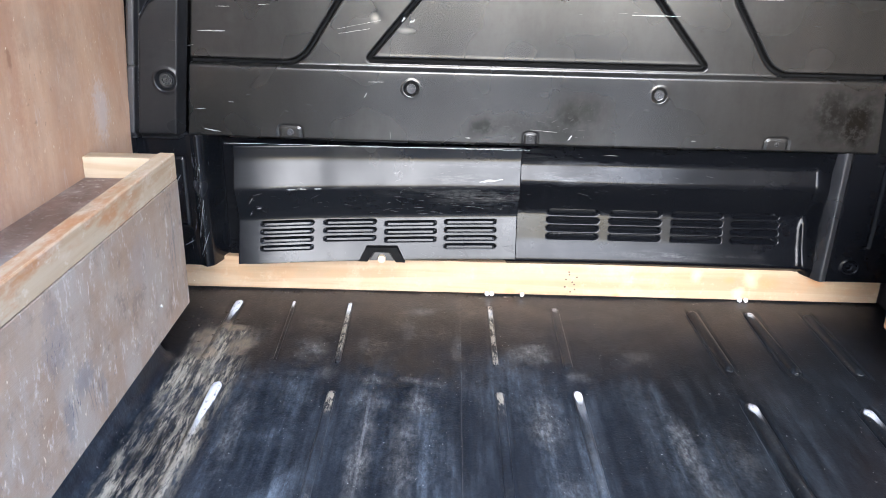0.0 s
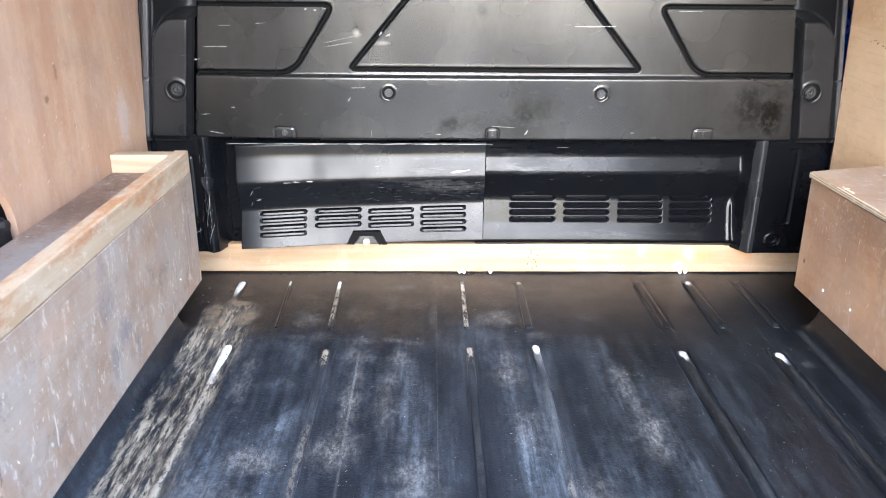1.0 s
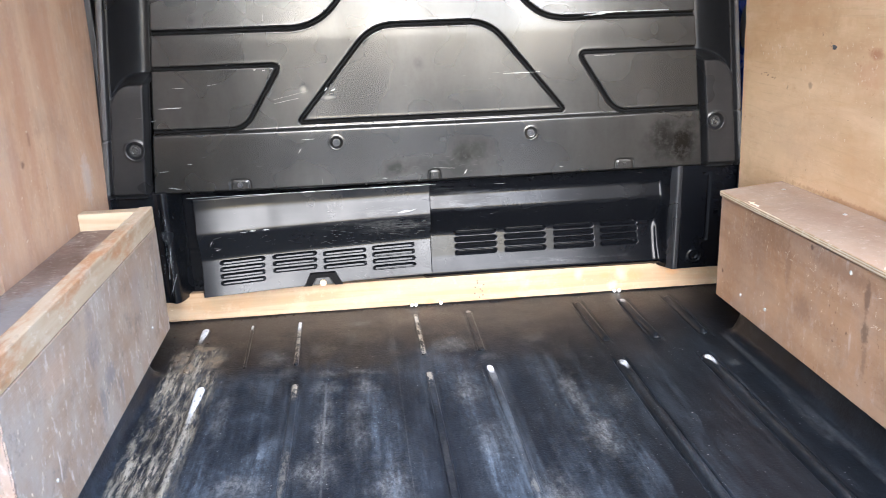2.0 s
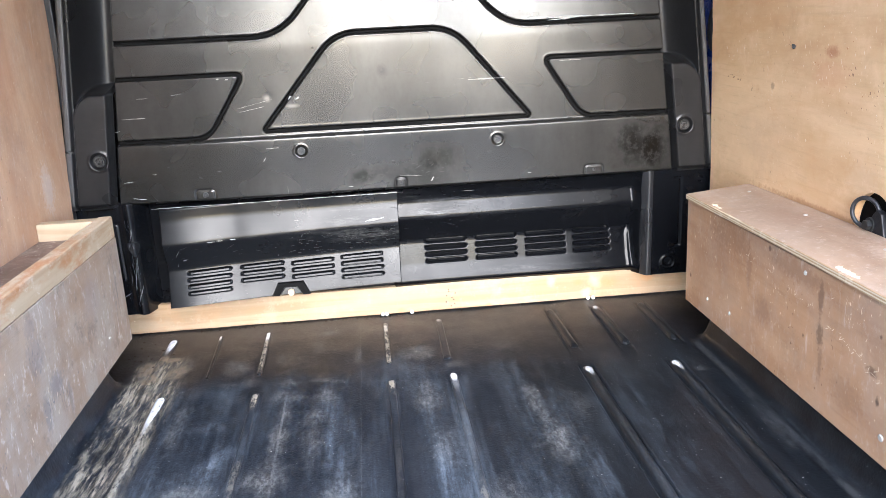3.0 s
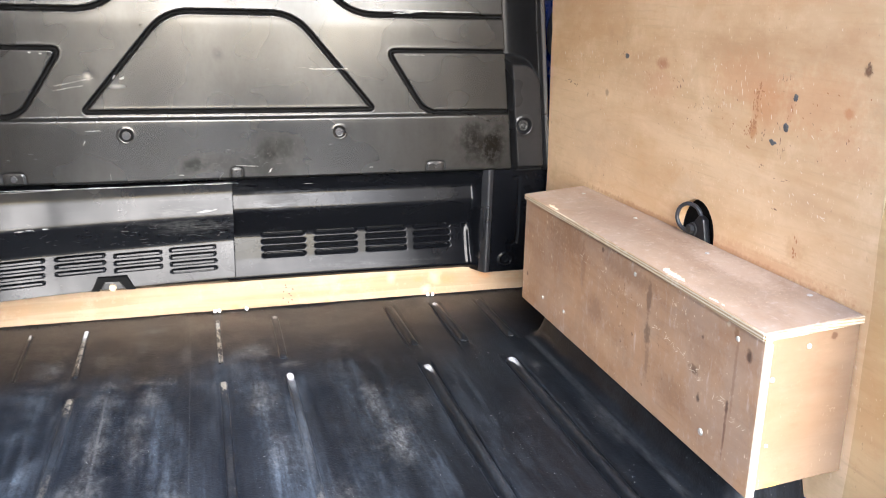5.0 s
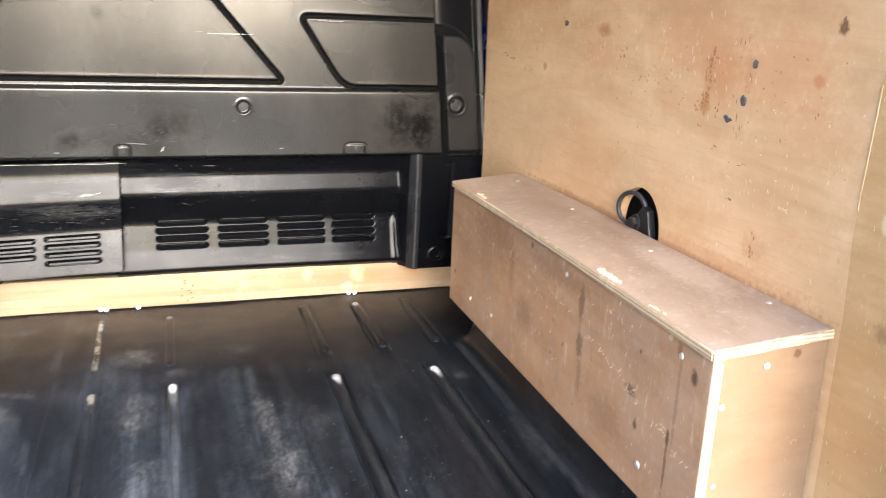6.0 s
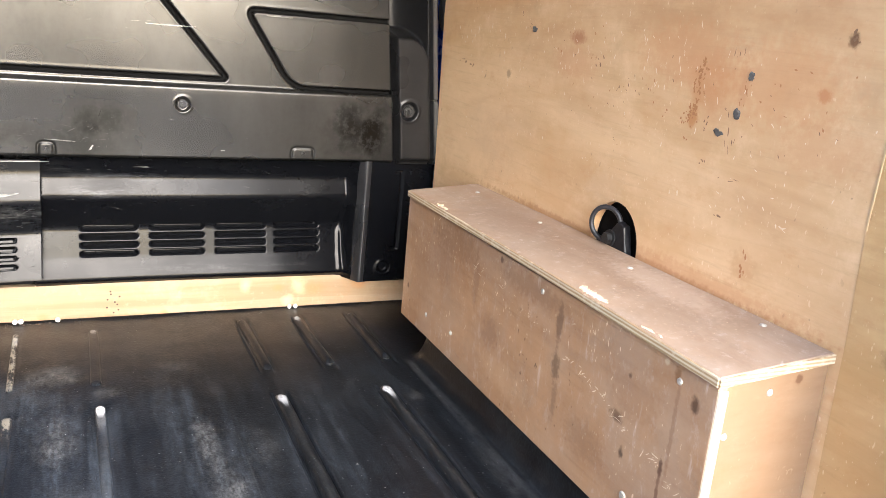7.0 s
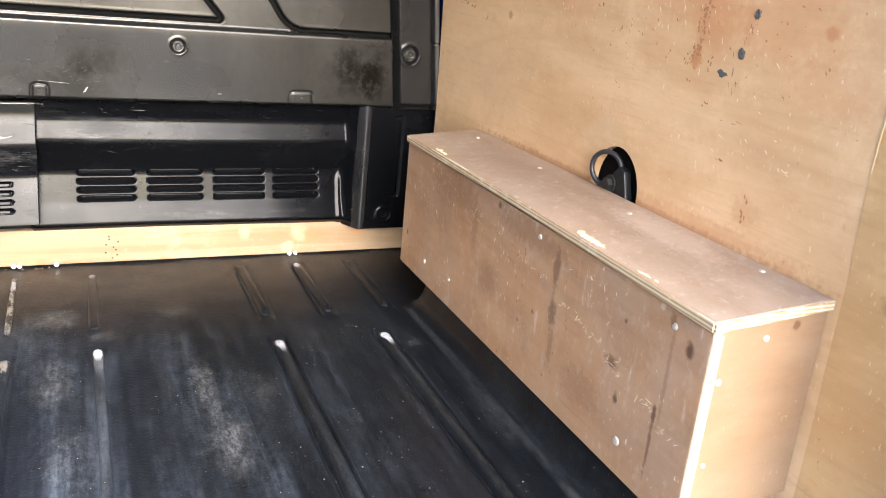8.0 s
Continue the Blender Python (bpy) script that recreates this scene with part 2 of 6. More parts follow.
    h = calc(nt, "ADD", noisy(nt, co, 230, 4, 0.6), mul(nt, noisy(nt, mapped(nt, co, (60, 8, 1)), 1.0, 4), 0.6))
    put(nt, b.inputs["Normal"], relief(nt, h, 0.34, 0.0016))
    return m


def black_panel(name, base, rough, wear, stains=(), dusty=0.0, spec=0.5, scuffed=0.15, vary=0.05, smears=()):
    """Satin black moulding with scuffs, dull patches and fine scratches."""
    m, nt, b = mat(name)
    co = coord(nt)
    col = blend(nt, noisy(nt, co, 7, 5), base, tuple(v * 1.3 + 0.0005 for v in base))
    # short level scratches
    scr = span(nt, noisy(nt, mapped(nt, co, (10, 10, 150)), 1.0, 4, 0.6), 0.70, 0.76)
    scr = mul(nt, scr, span(nt, noisy(nt, co, 5, 3), 0.50, 0.62))
    scr2 = mul(nt, span(nt, noisy(nt, mapped(nt, co, (120, 120, 14), (0, 0, 0), (0, 0.35, 0)), 1.0, 4, 0.6), 0.72, 0.78), span(nt, noisy(nt, co, 6, 3), 0.5, 0.62))
    col = blend(nt, mul(nt, calc(nt, "MAXIMUM", scr, scr2), wear), col, (0.36, 0.36, 0.34))
    scuff = mul(nt, span(nt, noisy(nt, mapped(nt, co, (5, 5, 22)), 1.0, 7, 0.75), 0.45, 0.90), scuffed)
    col = blend(nt, scuff, col, (0.16, 0.16, 0.155))
    rub = mul(nt, span(nt, noisy(nt, mapped(nt, co, (14, 14, 110), (0, 2, 0), (0, 0.05, 0)), 1.0, 7, 0.75), 0.42, 0.66), span(nt, noisy(nt, co, 120, 5, 0.8), 0.36, 0.56, 0.35, 1.0))
    for c, rad, amount, tint in smears:
        col = blend(nt, mul(nt, mul(nt, spot(nt, co, c, rad, 0.6, 22, 0.0), rub), amount), col, tint)
    if dusty:
        col = blend(nt, mul(nt, noisy(nt, co, 16, 6, 0.7), dusty), col, (0.20, 0.195, 0.18))
    r = span(nt, noisy(nt, co, 6, 2, 0.5), 0.3, 0.7, rough - vary, rough + vary * 1.5)
    grease = mul(nt, span(nt, noisy(nt, co, 34, 6, 0.7), 0.64, 0.76), 0.25)
    for c, rad, amount, tint in stains:
        s = mul(nt, mul(nt, spot(nt, co, c, rad, 0.8, 18, 0.1), span(nt, noisy(nt, mapped(nt, co, (1, 1, 0.8)), 75, 7, 0.75), 0.36, 0.54, 0.55, 1.0)), amount)
        grease = calc(nt, "MAXIMUM", grease, s)
        col = blend(nt, s, col, tint)
        r = calc(nt, "ADD", r, mul(nt, s, 0.22))
    put(nt, b.inputs["Base Color"], col)
    put(nt, b.inputs["Roughness"], r)
    # uneven sheen: greasy runs and dull dirt
    sheen = span(nt, noisy(nt, mapped(nt, co, (7, 7, 2.2), (3, 0, 1)), 1.0, 6, 0.65), 0.25, 0.75, 0.72, 1.22)
    sheen = mul(nt, sheen, span(nt, noisy(nt, co, 70, 6, 0.75), 0.2, 0.6, 0.90, 1.03))
    put(nt, b.inputs["Specular IOR Level"], mul(nt, mul(nt, sheen, spec), calc(nt, "SUBTRACT", 1.0, grease)))
    put(nt, b.inputs["Normal"], relief(nt, noisy(nt, co, 9, 3), 0.16, 0.0014))
    return m


def plywood(name, light, dark, along="y", grime=0.0, marks=(), flecks=1.0, rough=0.55, clouds=()):
    """Rotary-cut hardwood face veneer. along: the way that the grain runs."""
    m, nt, b = mat(name)
    co = coord(nt)
    sc = {"x": (0.22, 1, 1), "y": (1, 0.22, 1), "z": (1, 1, 0.22)}[along]
    fig = noisy(nt, mapped(nt, co, sc), 5.0, 5, 0.6, 1.2)
    grain = noisy(nt, mapped(nt, co, tuple(v if v == 1 else 0.05 for v in sc)), 120.0, 5, 0.7)
    broad = noisy(nt, mapped(nt, co, sc, (4, 2, 7)), 2.2, 3, 0.5, 0.6)
    col = blend(nt, span(nt, fig, 0.30, 0.72), light, dark)
    col = blend(nt, mul(nt, span(nt, broad, 0.45, 0.75), 0.45), col, tuple(v * f for v, f in zip(light, (1.12, 1.12, 1.08))))
    col = blend(nt, mul(nt, span(nt, grain, 0.52, 0.75), 0.22 if along == "y" else 0.10), col, tuple(v * 0.55 for v in dark))
    vein = noisy(nt, mapped(nt, co, tuple(v if v == 1 else 0.10 for v in sc), (1, 3, 2)), 11.0, 3, 0.5, 1.5)
    vein = calc(nt, "FRACT", mul(nt, vein, 9.0))
    col = blend(nt, mul(nt, span(nt, vein, 0.72, 0.98), 0.09 if along == "y" else 0.07), col, tuple(v * 0.78 for v in dark))
    mott = noisy(nt, mapped(nt, co, (1, 1, 1), (5, 8, 2)), 13.0, 6, 0.7)
    col = blend(nt, mul(nt, span(nt, mott, 0.50, 0.75), 0.40), col, tuple(min(1, v * f) for v, f in zip(light, (1.15, 1.2, 1.25))))
    col = blend(nt, mul(nt, span(nt, mott, 0.48, 0.28), 0.35), col, tuple(v * f for v, f in zip(dark, (0.95, 0.82, 0.68))))
    mott2 = noisy(nt, mapped(nt, co, tuple(0.5 if v != 1 else 1 for v in sc), (2, 9, 4)), 32.0, 7, 0.75)
    col = blend(nt, mul(nt, span(nt, mott2, 0.52, 0.72), 0.30), col, tuple(v * f for v, f in zip(dark, (0.92, 0.72, 0.55))))
    col = blend(nt, mul(nt, span(nt, mott2, 0.47, 0.30), 0.25), col, tuple(min(1, v * f) for v, f in zip(light, (1.14, 1.18, 1.22))))
    # broad tonal bands of the peeled veneer
    band = noisy(nt, mapped(nt, co, tuple(0.35 if v != 1 else 1.6 for v in sc), (3, 1, 8)), 4.0, 4, 0.6, 0.8)
    col = blend(nt, mul(nt, span(nt, band, 0.52, 0.68), 0.45), col, tuple(v * f for v, f in zip(dark, (0.92, 0.80, 0.66))))
    col = blend(nt, mul(nt, span(nt, band, 0.46, 0.32), 0.35), col, tuple(min(1, v * f) for v, f in zip(light, (1.12, 1.12, 1.10))))
    # dull brown smears
    smear = mul(nt, span(nt, noisy(nt, mapped(nt, co, (1, 1, 1), (9, 1, 3)), 7.0, 5, 0.65), 0.55, 0.75), 0.35)
    col = blend(nt, smear, col, tuple(v * 0.62 for v in dark))
    for c, rad, tint, amount in clouds:
        soft = mul(nt, spot(nt, co, c, rad, 0.8, 11, 0.0), span(nt, noisy(nt, mapped(nt, co, tuple(0.5 if v != 1 else 1 for v in sc), (1, 6, 2)), 24.0, 7, 0.7), 0.30, 0.62, 0.30, 1.0))
        col = blend(nt, mul(nt, soft, amount), col, tint)
    if grime:
        g = mul(nt, span(nt, noisy(nt, mapped(nt, co, (1, 1, 0.6), (2, 5, 1)), 9.0, 6, 0.7), 0.36, 0.66), grime)
        col = blend(nt, g, col, (0.37, 0.320, 0.272))
        g2 = mul(nt, span(nt, noisy(nt, mapped(nt, co, (1, 1, 0.45), (0, 0, 0), (0.5, 0, 0)), 62.0, 7, 0.8), 0.54, 0.64), grime * 0.8)
        col = blend(nt, g2, col, (0.56, 0.50, 0.46))
        g3 = mul(nt, span(nt, noisy(nt, mapped(nt, co, (1, 1, 1), (6, 6, 6)), 17.0, 8, 0.85), 0.52, 0.66), grime * 0.65)
        col = blend(nt, g3, col, (0.17, 0.14, 0.12))
        g4 = mul(nt, span(nt, noisy(nt, mapped(nt, co, (60, 60, 9), (4, 4, 4), (0.35, 0, 0)), 1.0, 4, 0.6), 0.66, 0.72), grime)
        col = blend(nt, g4, col, (0.62, 0.56, 0.52))
    # torn-off veneer: small pale upright flecks
    fl = mul(nt, span(nt, noisy(nt, mapped(nt, co, (200, 200, 85)), 1.0, 3, 0.6), 0.650, 0.69), span(nt, noisy(nt, co, 4.5, 3), 0.46, 0.60))
    col = blend(nt, mul(nt, fl, 0.75 * flecks), col, (0.80, 0.66, 0.46))
    dk = mul(nt, span(nt, noisy(nt, mapped(nt, co, (110, 110, 70), (3, 3, 3)), 1.0, 3, 0.6), 0.665, 0.71), span(nt, noisy(nt, mapped(nt, co, (1, 1, 1), (7, 2, 4)), 4.0, 3), 0.50, 0.62))
    col = blend(nt, mul(nt, dk, 0.8 * flecks), col, (0.13, 0.075, 0.04))
    for c, rad, tint, amount in marks:
        col = blend(nt, mul(nt, spot(nt, co, c, tuple(v * 1.25 for v in rad), 0.6, 130, 0.35), amount), col, tint)
    put(nt, b.inputs["Base Color"], col)
    put(nt, b.inputs["Roughness"], span(nt, fig, 0.3, 0.7, rough - 0.07, rough + 0.08))
    b.inputs["Specular IOR Level"].default_value = 0.35
    h = calc(nt, "ADD", mul(nt, grain, 0.8), mul(nt, noisy(nt, co, 30, 4), 0.6))
    put(nt, b.inputs["Normal"], relief(nt, h, 0.22 + 0.4 * grime, 0.0010 + 0.0012 * grime))
    return m


def ply_edge(name, axis_of_layers, start, pitch=0.0022):
    """Cut edge of plywood: thin plies, light and tan by turns."""
    m, nt, b = mat(name)
    co = coord(nt)
    v = calc(nt, "ADD", axis(nt, co, axis_of_layers), mul(nt, noisy(nt, co, 25, 4), 0.0012))
    w = calc(nt, "FRACT", calc(nt, "DIVIDE", calc(nt, "SUBTRACT", v, start), pitch * 2))
    lay = span(nt, calc(nt, "ABSOLUTE", calc(nt, "SUBTRACT", w, 0.5)), 0.2, 0.3)
    col = blend(nt, lay, (0.56, 0.47, 0.33), (0.34, 0.24, 0.135))
    col = blend(nt, mul(nt, span(nt, noisy(nt, co, 70, 5), 0.5, 0.7), 0.5), col, (0.68, 0.60, 0.46))
    put(nt, b.inputs["Base Color"], col)
    b.inputs["Roughness"].default_value = 0.8
    put(nt, b.inputs["Normal"], relief(nt, noisy(nt, co, 220, 4), 0.5, 0.001))
    return m


def pine(name, light, dark, along="x", stains=0.0, knots=(), specks=(), resin_glare=()):
    m, nt, b = mat(name)
    co = coord(nt)
    sc = {"x": (0.06, 1, 1), "y": (1, 0.06, 1)}[along]
    ring = noisy(nt, mapped(nt, co, sc), 38.0, 3, 0.5, 0.8)
    fib = noisy(nt, mapped(nt, co, tuple(v if v == 1 else 0.02 for v in sc)), 260.0, 4, 0.7)
    col = blend(nt, span(nt, ring, 0.40, 0.68), light, dark)
    col = blend(nt, mul(nt, span(nt, fib, 0.5, 0.8), 0.25), col, tuple(v * 0.6 for v in dark))
    col = blend(nt, mul(nt, span(nt, noisy(nt, co, 6, 4), 0.45, 0.7), 0.35), col, tuple(min(1, v * 1.12) for v in light))
    if stains:
        s = mul(nt, span(nt, noisy(nt, mapped(nt, co, (1, 0.28, 1), (1, 2, 3)), 16.0, 6, 0.7), 0.45, 0.60), stains)
        col = blend(nt, s, col, (0.40, 0.17, 0.05))
        s2 = mul(nt, span(nt, noisy(nt, mapped(nt, co, (1, 0.5, 1), (8, 2, 3)), 20.0, 6, 0.7), 0.50, 0.68), stains * 0.7)
        col = blend(nt, s2, col, (0.60, 0.52, 0.41))
        s3 = mul(nt, span(nt, noisy(nt, mapped(nt, co, (1, 0.6, 1), (2, 7, 5)), 55.0, 6, 0.75), 0.55, 0.68), stains * 0.6)
        col = blend(nt, s3, col, (0.70, 0.64, 0.54))
        s4 = mul(nt, span(nt, noisy(nt, mapped(nt, co, (1, 0.5, 1), (4, 4, 1)), 24.0, 6, 0.75), 0.60, 0.72), stains * 0.6)
        col = blend(nt, s4, col, (0.20, 0.14, 0.095))
    for c, r in knots:
        col = blend(nt, mul(nt, spot(nt, co, c, (r * 1.6, r * 3, r), 0.35, 60, 0.2), 0.65), col, (0.34, 0.16, 0.06))
    # pale glare on the gummy patches, put into the colour
    for c, r in resin_glare:
        col = blend(nt, mul(nt, spot(nt, co, c, (r, r * 3, r * 1.1), 0.7, 45, 0.0), 0.7), col, tuple(min(1, v * 1.7) for v in light))
    for c, r in specks:
        col = blend(nt, spot(nt, co, c, (r, r * 8, r), 0.3, 200, 0.6), col, (0.05, 0.03, 0.02))
    put(nt, b.inputs["Base Color"], col)
    b.inputs["Roughness"].default_value = 0.62
    put(nt, b.inputs["Normal"], relief(nt, calc(nt, "ADD", fib, noisy(nt, co, 60, 3)), 0.25, 0.0008))
    return m


def plain(name, a, c, rough, metal=0.0, scale=30.0, bump=0.2):
    m, nt, b = mat(name)
    co = coord(nt)
    put(nt, b.inputs["Base Color"], blend(nt, noisy(nt, co, scale, 5), a, c))
    put(nt, b.inputs["Roughness"], span(nt, noisy(nt, co, scale * 1.7, 4), 0.3, 0.7, max(0.05, rough - 0.08), rough + 0.08))
    b.inputs["Metallic"].default_value = metal
    put(nt, b.inputs["Normal"], relief(nt, noisy(nt, co, scale * 8, 3), bump, 0.0008))
    return m


M_MAT = rubber_mat()
M_BULK = black_panel("satin_black_bulkhead", (0.0080, 0.0079, 0.0074), 0.27, 0.5,
                     (((-0.09, 1.7, 0.365), (0.05, 1, 0.025), 0.7, (0.006, 0.006, 0.006)), ((0.07, 1.7, 0.385), (0.05, 1, 0.03), 0.7, (0.006, 0.006, 0.006)), ((0.02, 1.7, 0.365), (0.16, 1, 0.05), 0.45, (0.008, 0.008, 0.008)), ((0.555, 1.7, 0.395), (0.095, 1, 0.065), 0.9, (0.007, 0.006, 0.005)), ((0.590, 1.7, 0.390), (0.055, 1, 0.075), 1.0, (0.006, 0.005, 0.004)), ((0.545, 1.7, 0.425), (0.060, 1, 0.04), 0.7, (0.006, 0.005, 0.004)), ((0.09, 1.7, 0.40), (0.07, 1, 0.05), 0.6, (0.008, 0.007, 0.006)),
                      ((-0.03, 1.7, 0.604), (0.018, 1, 0.022), 0.35, (0.006, 0.006, 0.006)), ((-0.29, 1.7, 0.557), (0.012, 1, 0.012), 0.55, (0.30, 0.28, 0.24)), ((-0.235, 1.7, 0.537), (0.022, 1, 0.006), 0.35, (0.30, 0.29, 0.26)),
                      ((-0.52, 1.7, 0.712), (0.012, 1, 0.016), 0.5, (0.006, 0.006, 0.006)), ((0.28, 1.7, 0.71), (0.05, 1, 0.012), 0.25, (0.20, 0.19, 0.17))), 0.0, 0.55, 0.02, 0.02)
M_PILLAR = black_panel("black_pillar_moulding", (0.008, 0.008, 0.0085), 0.30, 0.5, (), 0.0, 0.32, 0.06)
# dull black parts, and the shade inside the pressed grooves as colour
M_GROOVE = plain("groove_shade_and_dull_black", (0.003, 0.003, 0.003), (0.007, 0.007, 0.007), 0.75, 0.0, 40)
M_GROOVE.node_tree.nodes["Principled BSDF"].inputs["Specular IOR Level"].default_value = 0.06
M_STRIP = black_panel("grey_pillar_strip", (0.024, 0.024, 0.025), 0.36, 0.8, (), 0.12)
M_LOWER = black_panel("glossy_black_plastic", (0.0024, 0.0027, 0.0036), 0.19, 0.45, (), 0.0, 0.125, 0.02, 0.05,
                      (((0.07, 1.74, 0.262), (0.09, 0.2, 0.022), 0.7, (0.12, 0.125, 0.135)), ((0.12, 1.74, 0.285), (0.10, 0.2, 0.014), 0.5, (0.085, 0.09, 0.10)), ((0.03, 1.74, 0.30), (0.06, 0.2, 0.02), 0.4, (0.06, 0.06, 0.06)), ((0.30, 1.74, 0.10), (0.25, 0.2, 0.012), 0.35, (0.08, 0.08, 0.08))))
M_FLAP = black_panel("scuffed_black_plastic", (0.0030, 0.0034, 0.0044), 0.20, 0.60, (), 0.0, 0.150, 0.03, 0.05,
                     (((-0.09, 1.70, 0.225), (0.13, 0.2, 0.030), 0.8, (0.075, 0.075, 0.074)), ((-0.22, 1.70, 0.235), (0.10, 0.2, 0.018), 0.5, (0.05, 0.05, 0.05)), ((-0.44, 1.70, 0.238), (0.10, 0.2, 0.006), 0.9, (0.16, 0.16, 0.155)), ((-0.10, 1.71, 0.285), (0.12, 0.2, 0.012), 0.5, (0.06, 0.06, 0.06)), ((-0.12, 1.71, 0.26), (0.12, 0.2, 0.016), 0.5, (0.07, 0.07, 0.065))))
M_CORNER = black_panel("scraped_black_plastic", (0.0030, 0.0034, 0.0045), 0.22, 0.9, (), 0.0, 0.42, 0.08)
M_RIDGE_LIT = black_panel("highlit_black_edge", (0.010, 0.0105, 0.012), 0.30, 0.9, (), 0.0, 0.62, 0.08)
M_HOLE = plain("dark_void", (0.0012, 0.0012, 0.0012), (0.0025, 0.0025, 0.0025), 0.8)
M_HOLE.node_tree.nodes["Principled BSDF"].inputs["Specular IOR Level"].default_value = 0.06
M_SCRATCH = plain("bare_scratch", (0.14, 0.14, 0.135), (0.30, 0.30, 0.29), 0.5, 0.0, 90)
M_SCUFF = plain("grey_scuff", (0.012, 0.012, 0.013), (0.055, 0.055, 0.056), 0.5, 0.0, 90)
M_PINE = pine("pale_pine", (0.295, 0.218, 0.138), (0.235, 0.160, 0.088), "x", 0.13,
              (((0.505, 1.75, 0.042), 0.022), ((0.430, 1.75, 0.048), 0.012), ((0.61, 1.75, 0.050), 0.018), ((-0.02, 1.75, 0.01), 0.010), ((0.20, 1.75, 0.006), 0.008)),
              tuple((((0.105 + 0.012 * math.sin(i * 2.3)), 1.75, 0.012 + 0.0055 * i), 0.0022) for i in range(9)),
              (((0.475, 1.75, 0.050), 0.026), ((0.452, 1.75, 0.020), 0.018), ((0.36, 1.75, 0.055), 0.020)))
M_PINE_END = pine("clean_pine", (0.42, 0.335, 0.225), (0.35, 0.258, 0.155), "x")
M_RAIL = pine("stained_pine", (0.49, 0.395, 0.27), (0.40, 0.28, 0.16), "y", 0.75)
# marks at z 0.344 and 0.352: the lid joint's painted shadow line, plus reddish stain
M_PLY_R = plywood("hardwood_plywood_wall", (0.66, 0.468, 0.278), (0.53, 0.345, 0.180), "y", 0.0, (
    ((0.73, 1.197, 0.624), (0.03, 0.022, 0.011), (0.36, 0.16, 0.075), 0.75), ((0.73, 0.714, 0.651), (0.03, 0.0072, 0.0086), (0.12, 0.06, 0.03), 0.9),
    ((0.73, 0.735, 0.594), (0.03, 0.009, 0.0075), (0.42, 0.18, 0.07), 0.8), ((0.73, 0.921, 0.545), (0.03, 0.010, 0.013), (0.44, 0.20, 0.07), 0.75), ((0.73, 0.921, 0.57), (0.03, 0.008, 0.04), (0.46, 0.23, 0.10), 0.25),
    ((0.73, 0.846, 0.592), (0.03, 0.009, 0.02), (0.40, 0.17, 0.08), 0.3), ((0.73, 0.95, 0.62), (0.03, 0.10, 0.045), (0.50, 0.25, 0.115), 0.45), ((0.73, 0.79, 0.60), (0.03, 0.10, 0.05), (0.52, 0.26, 0.115), 0.40),
    ((0.73, 1.20, 0.585), (0.03, 0.06, 0.03), (0.50, 0.26, 0.14), 0.35), ((0.73, 0.80, 0.39), (0.03, 0.0216, 0.0216), (0.42, 0.22, 0.10), 0.35), ((0.73, 0.72, 0.54), (0.03, 0.07, 0.03), (0.50, 0.27, 0.13), 0.35),
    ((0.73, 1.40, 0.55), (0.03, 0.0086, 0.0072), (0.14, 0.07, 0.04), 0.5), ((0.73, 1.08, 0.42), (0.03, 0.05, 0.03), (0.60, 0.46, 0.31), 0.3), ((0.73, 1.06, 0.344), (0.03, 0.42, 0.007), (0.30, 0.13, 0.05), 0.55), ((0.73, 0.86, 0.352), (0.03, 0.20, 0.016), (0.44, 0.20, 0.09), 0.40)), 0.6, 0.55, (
    ((0.73, 1.0, 0.67), (0.1, 0.34, 0.06), (0.37, 0.21, 0.095), 0.55), ((0.73, 1.28, 0.61), (0.1, 0.22, 0.07), (0.42, 0.26, 0.135), 0.5), ((0.73, 0.80, 0.47), (0.1, 0.14, 0.05), (0.42, 0.255, 0.13), 0.45), ((0.73, 1.42, 0.45), (0.1, 0.16, 0.12), (0.44, 0.30, 0.185), 0.45),
    ((0.73, 0.90, 0.585), (0.1, 0.06, 0.05), (0.46, 0.20, 0.075), 0.6), ((0.73, 1.15, 0.53), (0.1, 0.14, 0.04), (0.44, 0.27, 0.14), 0.4), ((0.73, 0.74, 0.66), (0.1, 0.08, 0.05), (0.40, 0.22, 0.10), 0.45)))
# second board: the shade on it is put into a darker, oranger veneer
M_PLY_S = plywood("shade_toned_board", (0.55, 0.375, 0.19), (0.43, 0.27, 0.12), "y", 0.0, (((0.73, 0.60, 0.36), (0.03, 0.012, 0.012), (0.24, 0.13, 0.06), 0.7), ((0.73, 0.615, 0.47), (0.03, 0.006, 0.012), (0.70, 0.58, 0.40), 0.5)), 0.6)
M_PLY_L = plywood("worn_hardwood_plywood", (0.58, 0.385, 0.245), (0.45, 0.268, 0.158), "z", 0.22, (
    ((-0.74, 1.56, 0.41), (0.03, 0.030, 0.055), (0.62, 0.56, 0.53), 0.55), ((-0.74, 1.297, 0.534), (0.03, 0.006, 0.016), (0.20, 0.10, 0.05), 0.75), ((-0.74, 1.253, 0.498), (0.03, 0.009, 0.007), (0.18, 0.09, 0.05), 0.75),
    ((-0.74, 1.30, 0.60), (0.03, 0.025, 0.20), (0.40, 0.21, 0.12), 0.45), ((-0.74, 1.22, 0.45), (0.03, 0.02, 0.12), (0.40, 0.23, 0.15), 0.4), ((-0.74, 1.45, 0.68), (0.03, 0.08, 0.10), (0.46, 0.25, 0.15), 0.35)), 0.5)
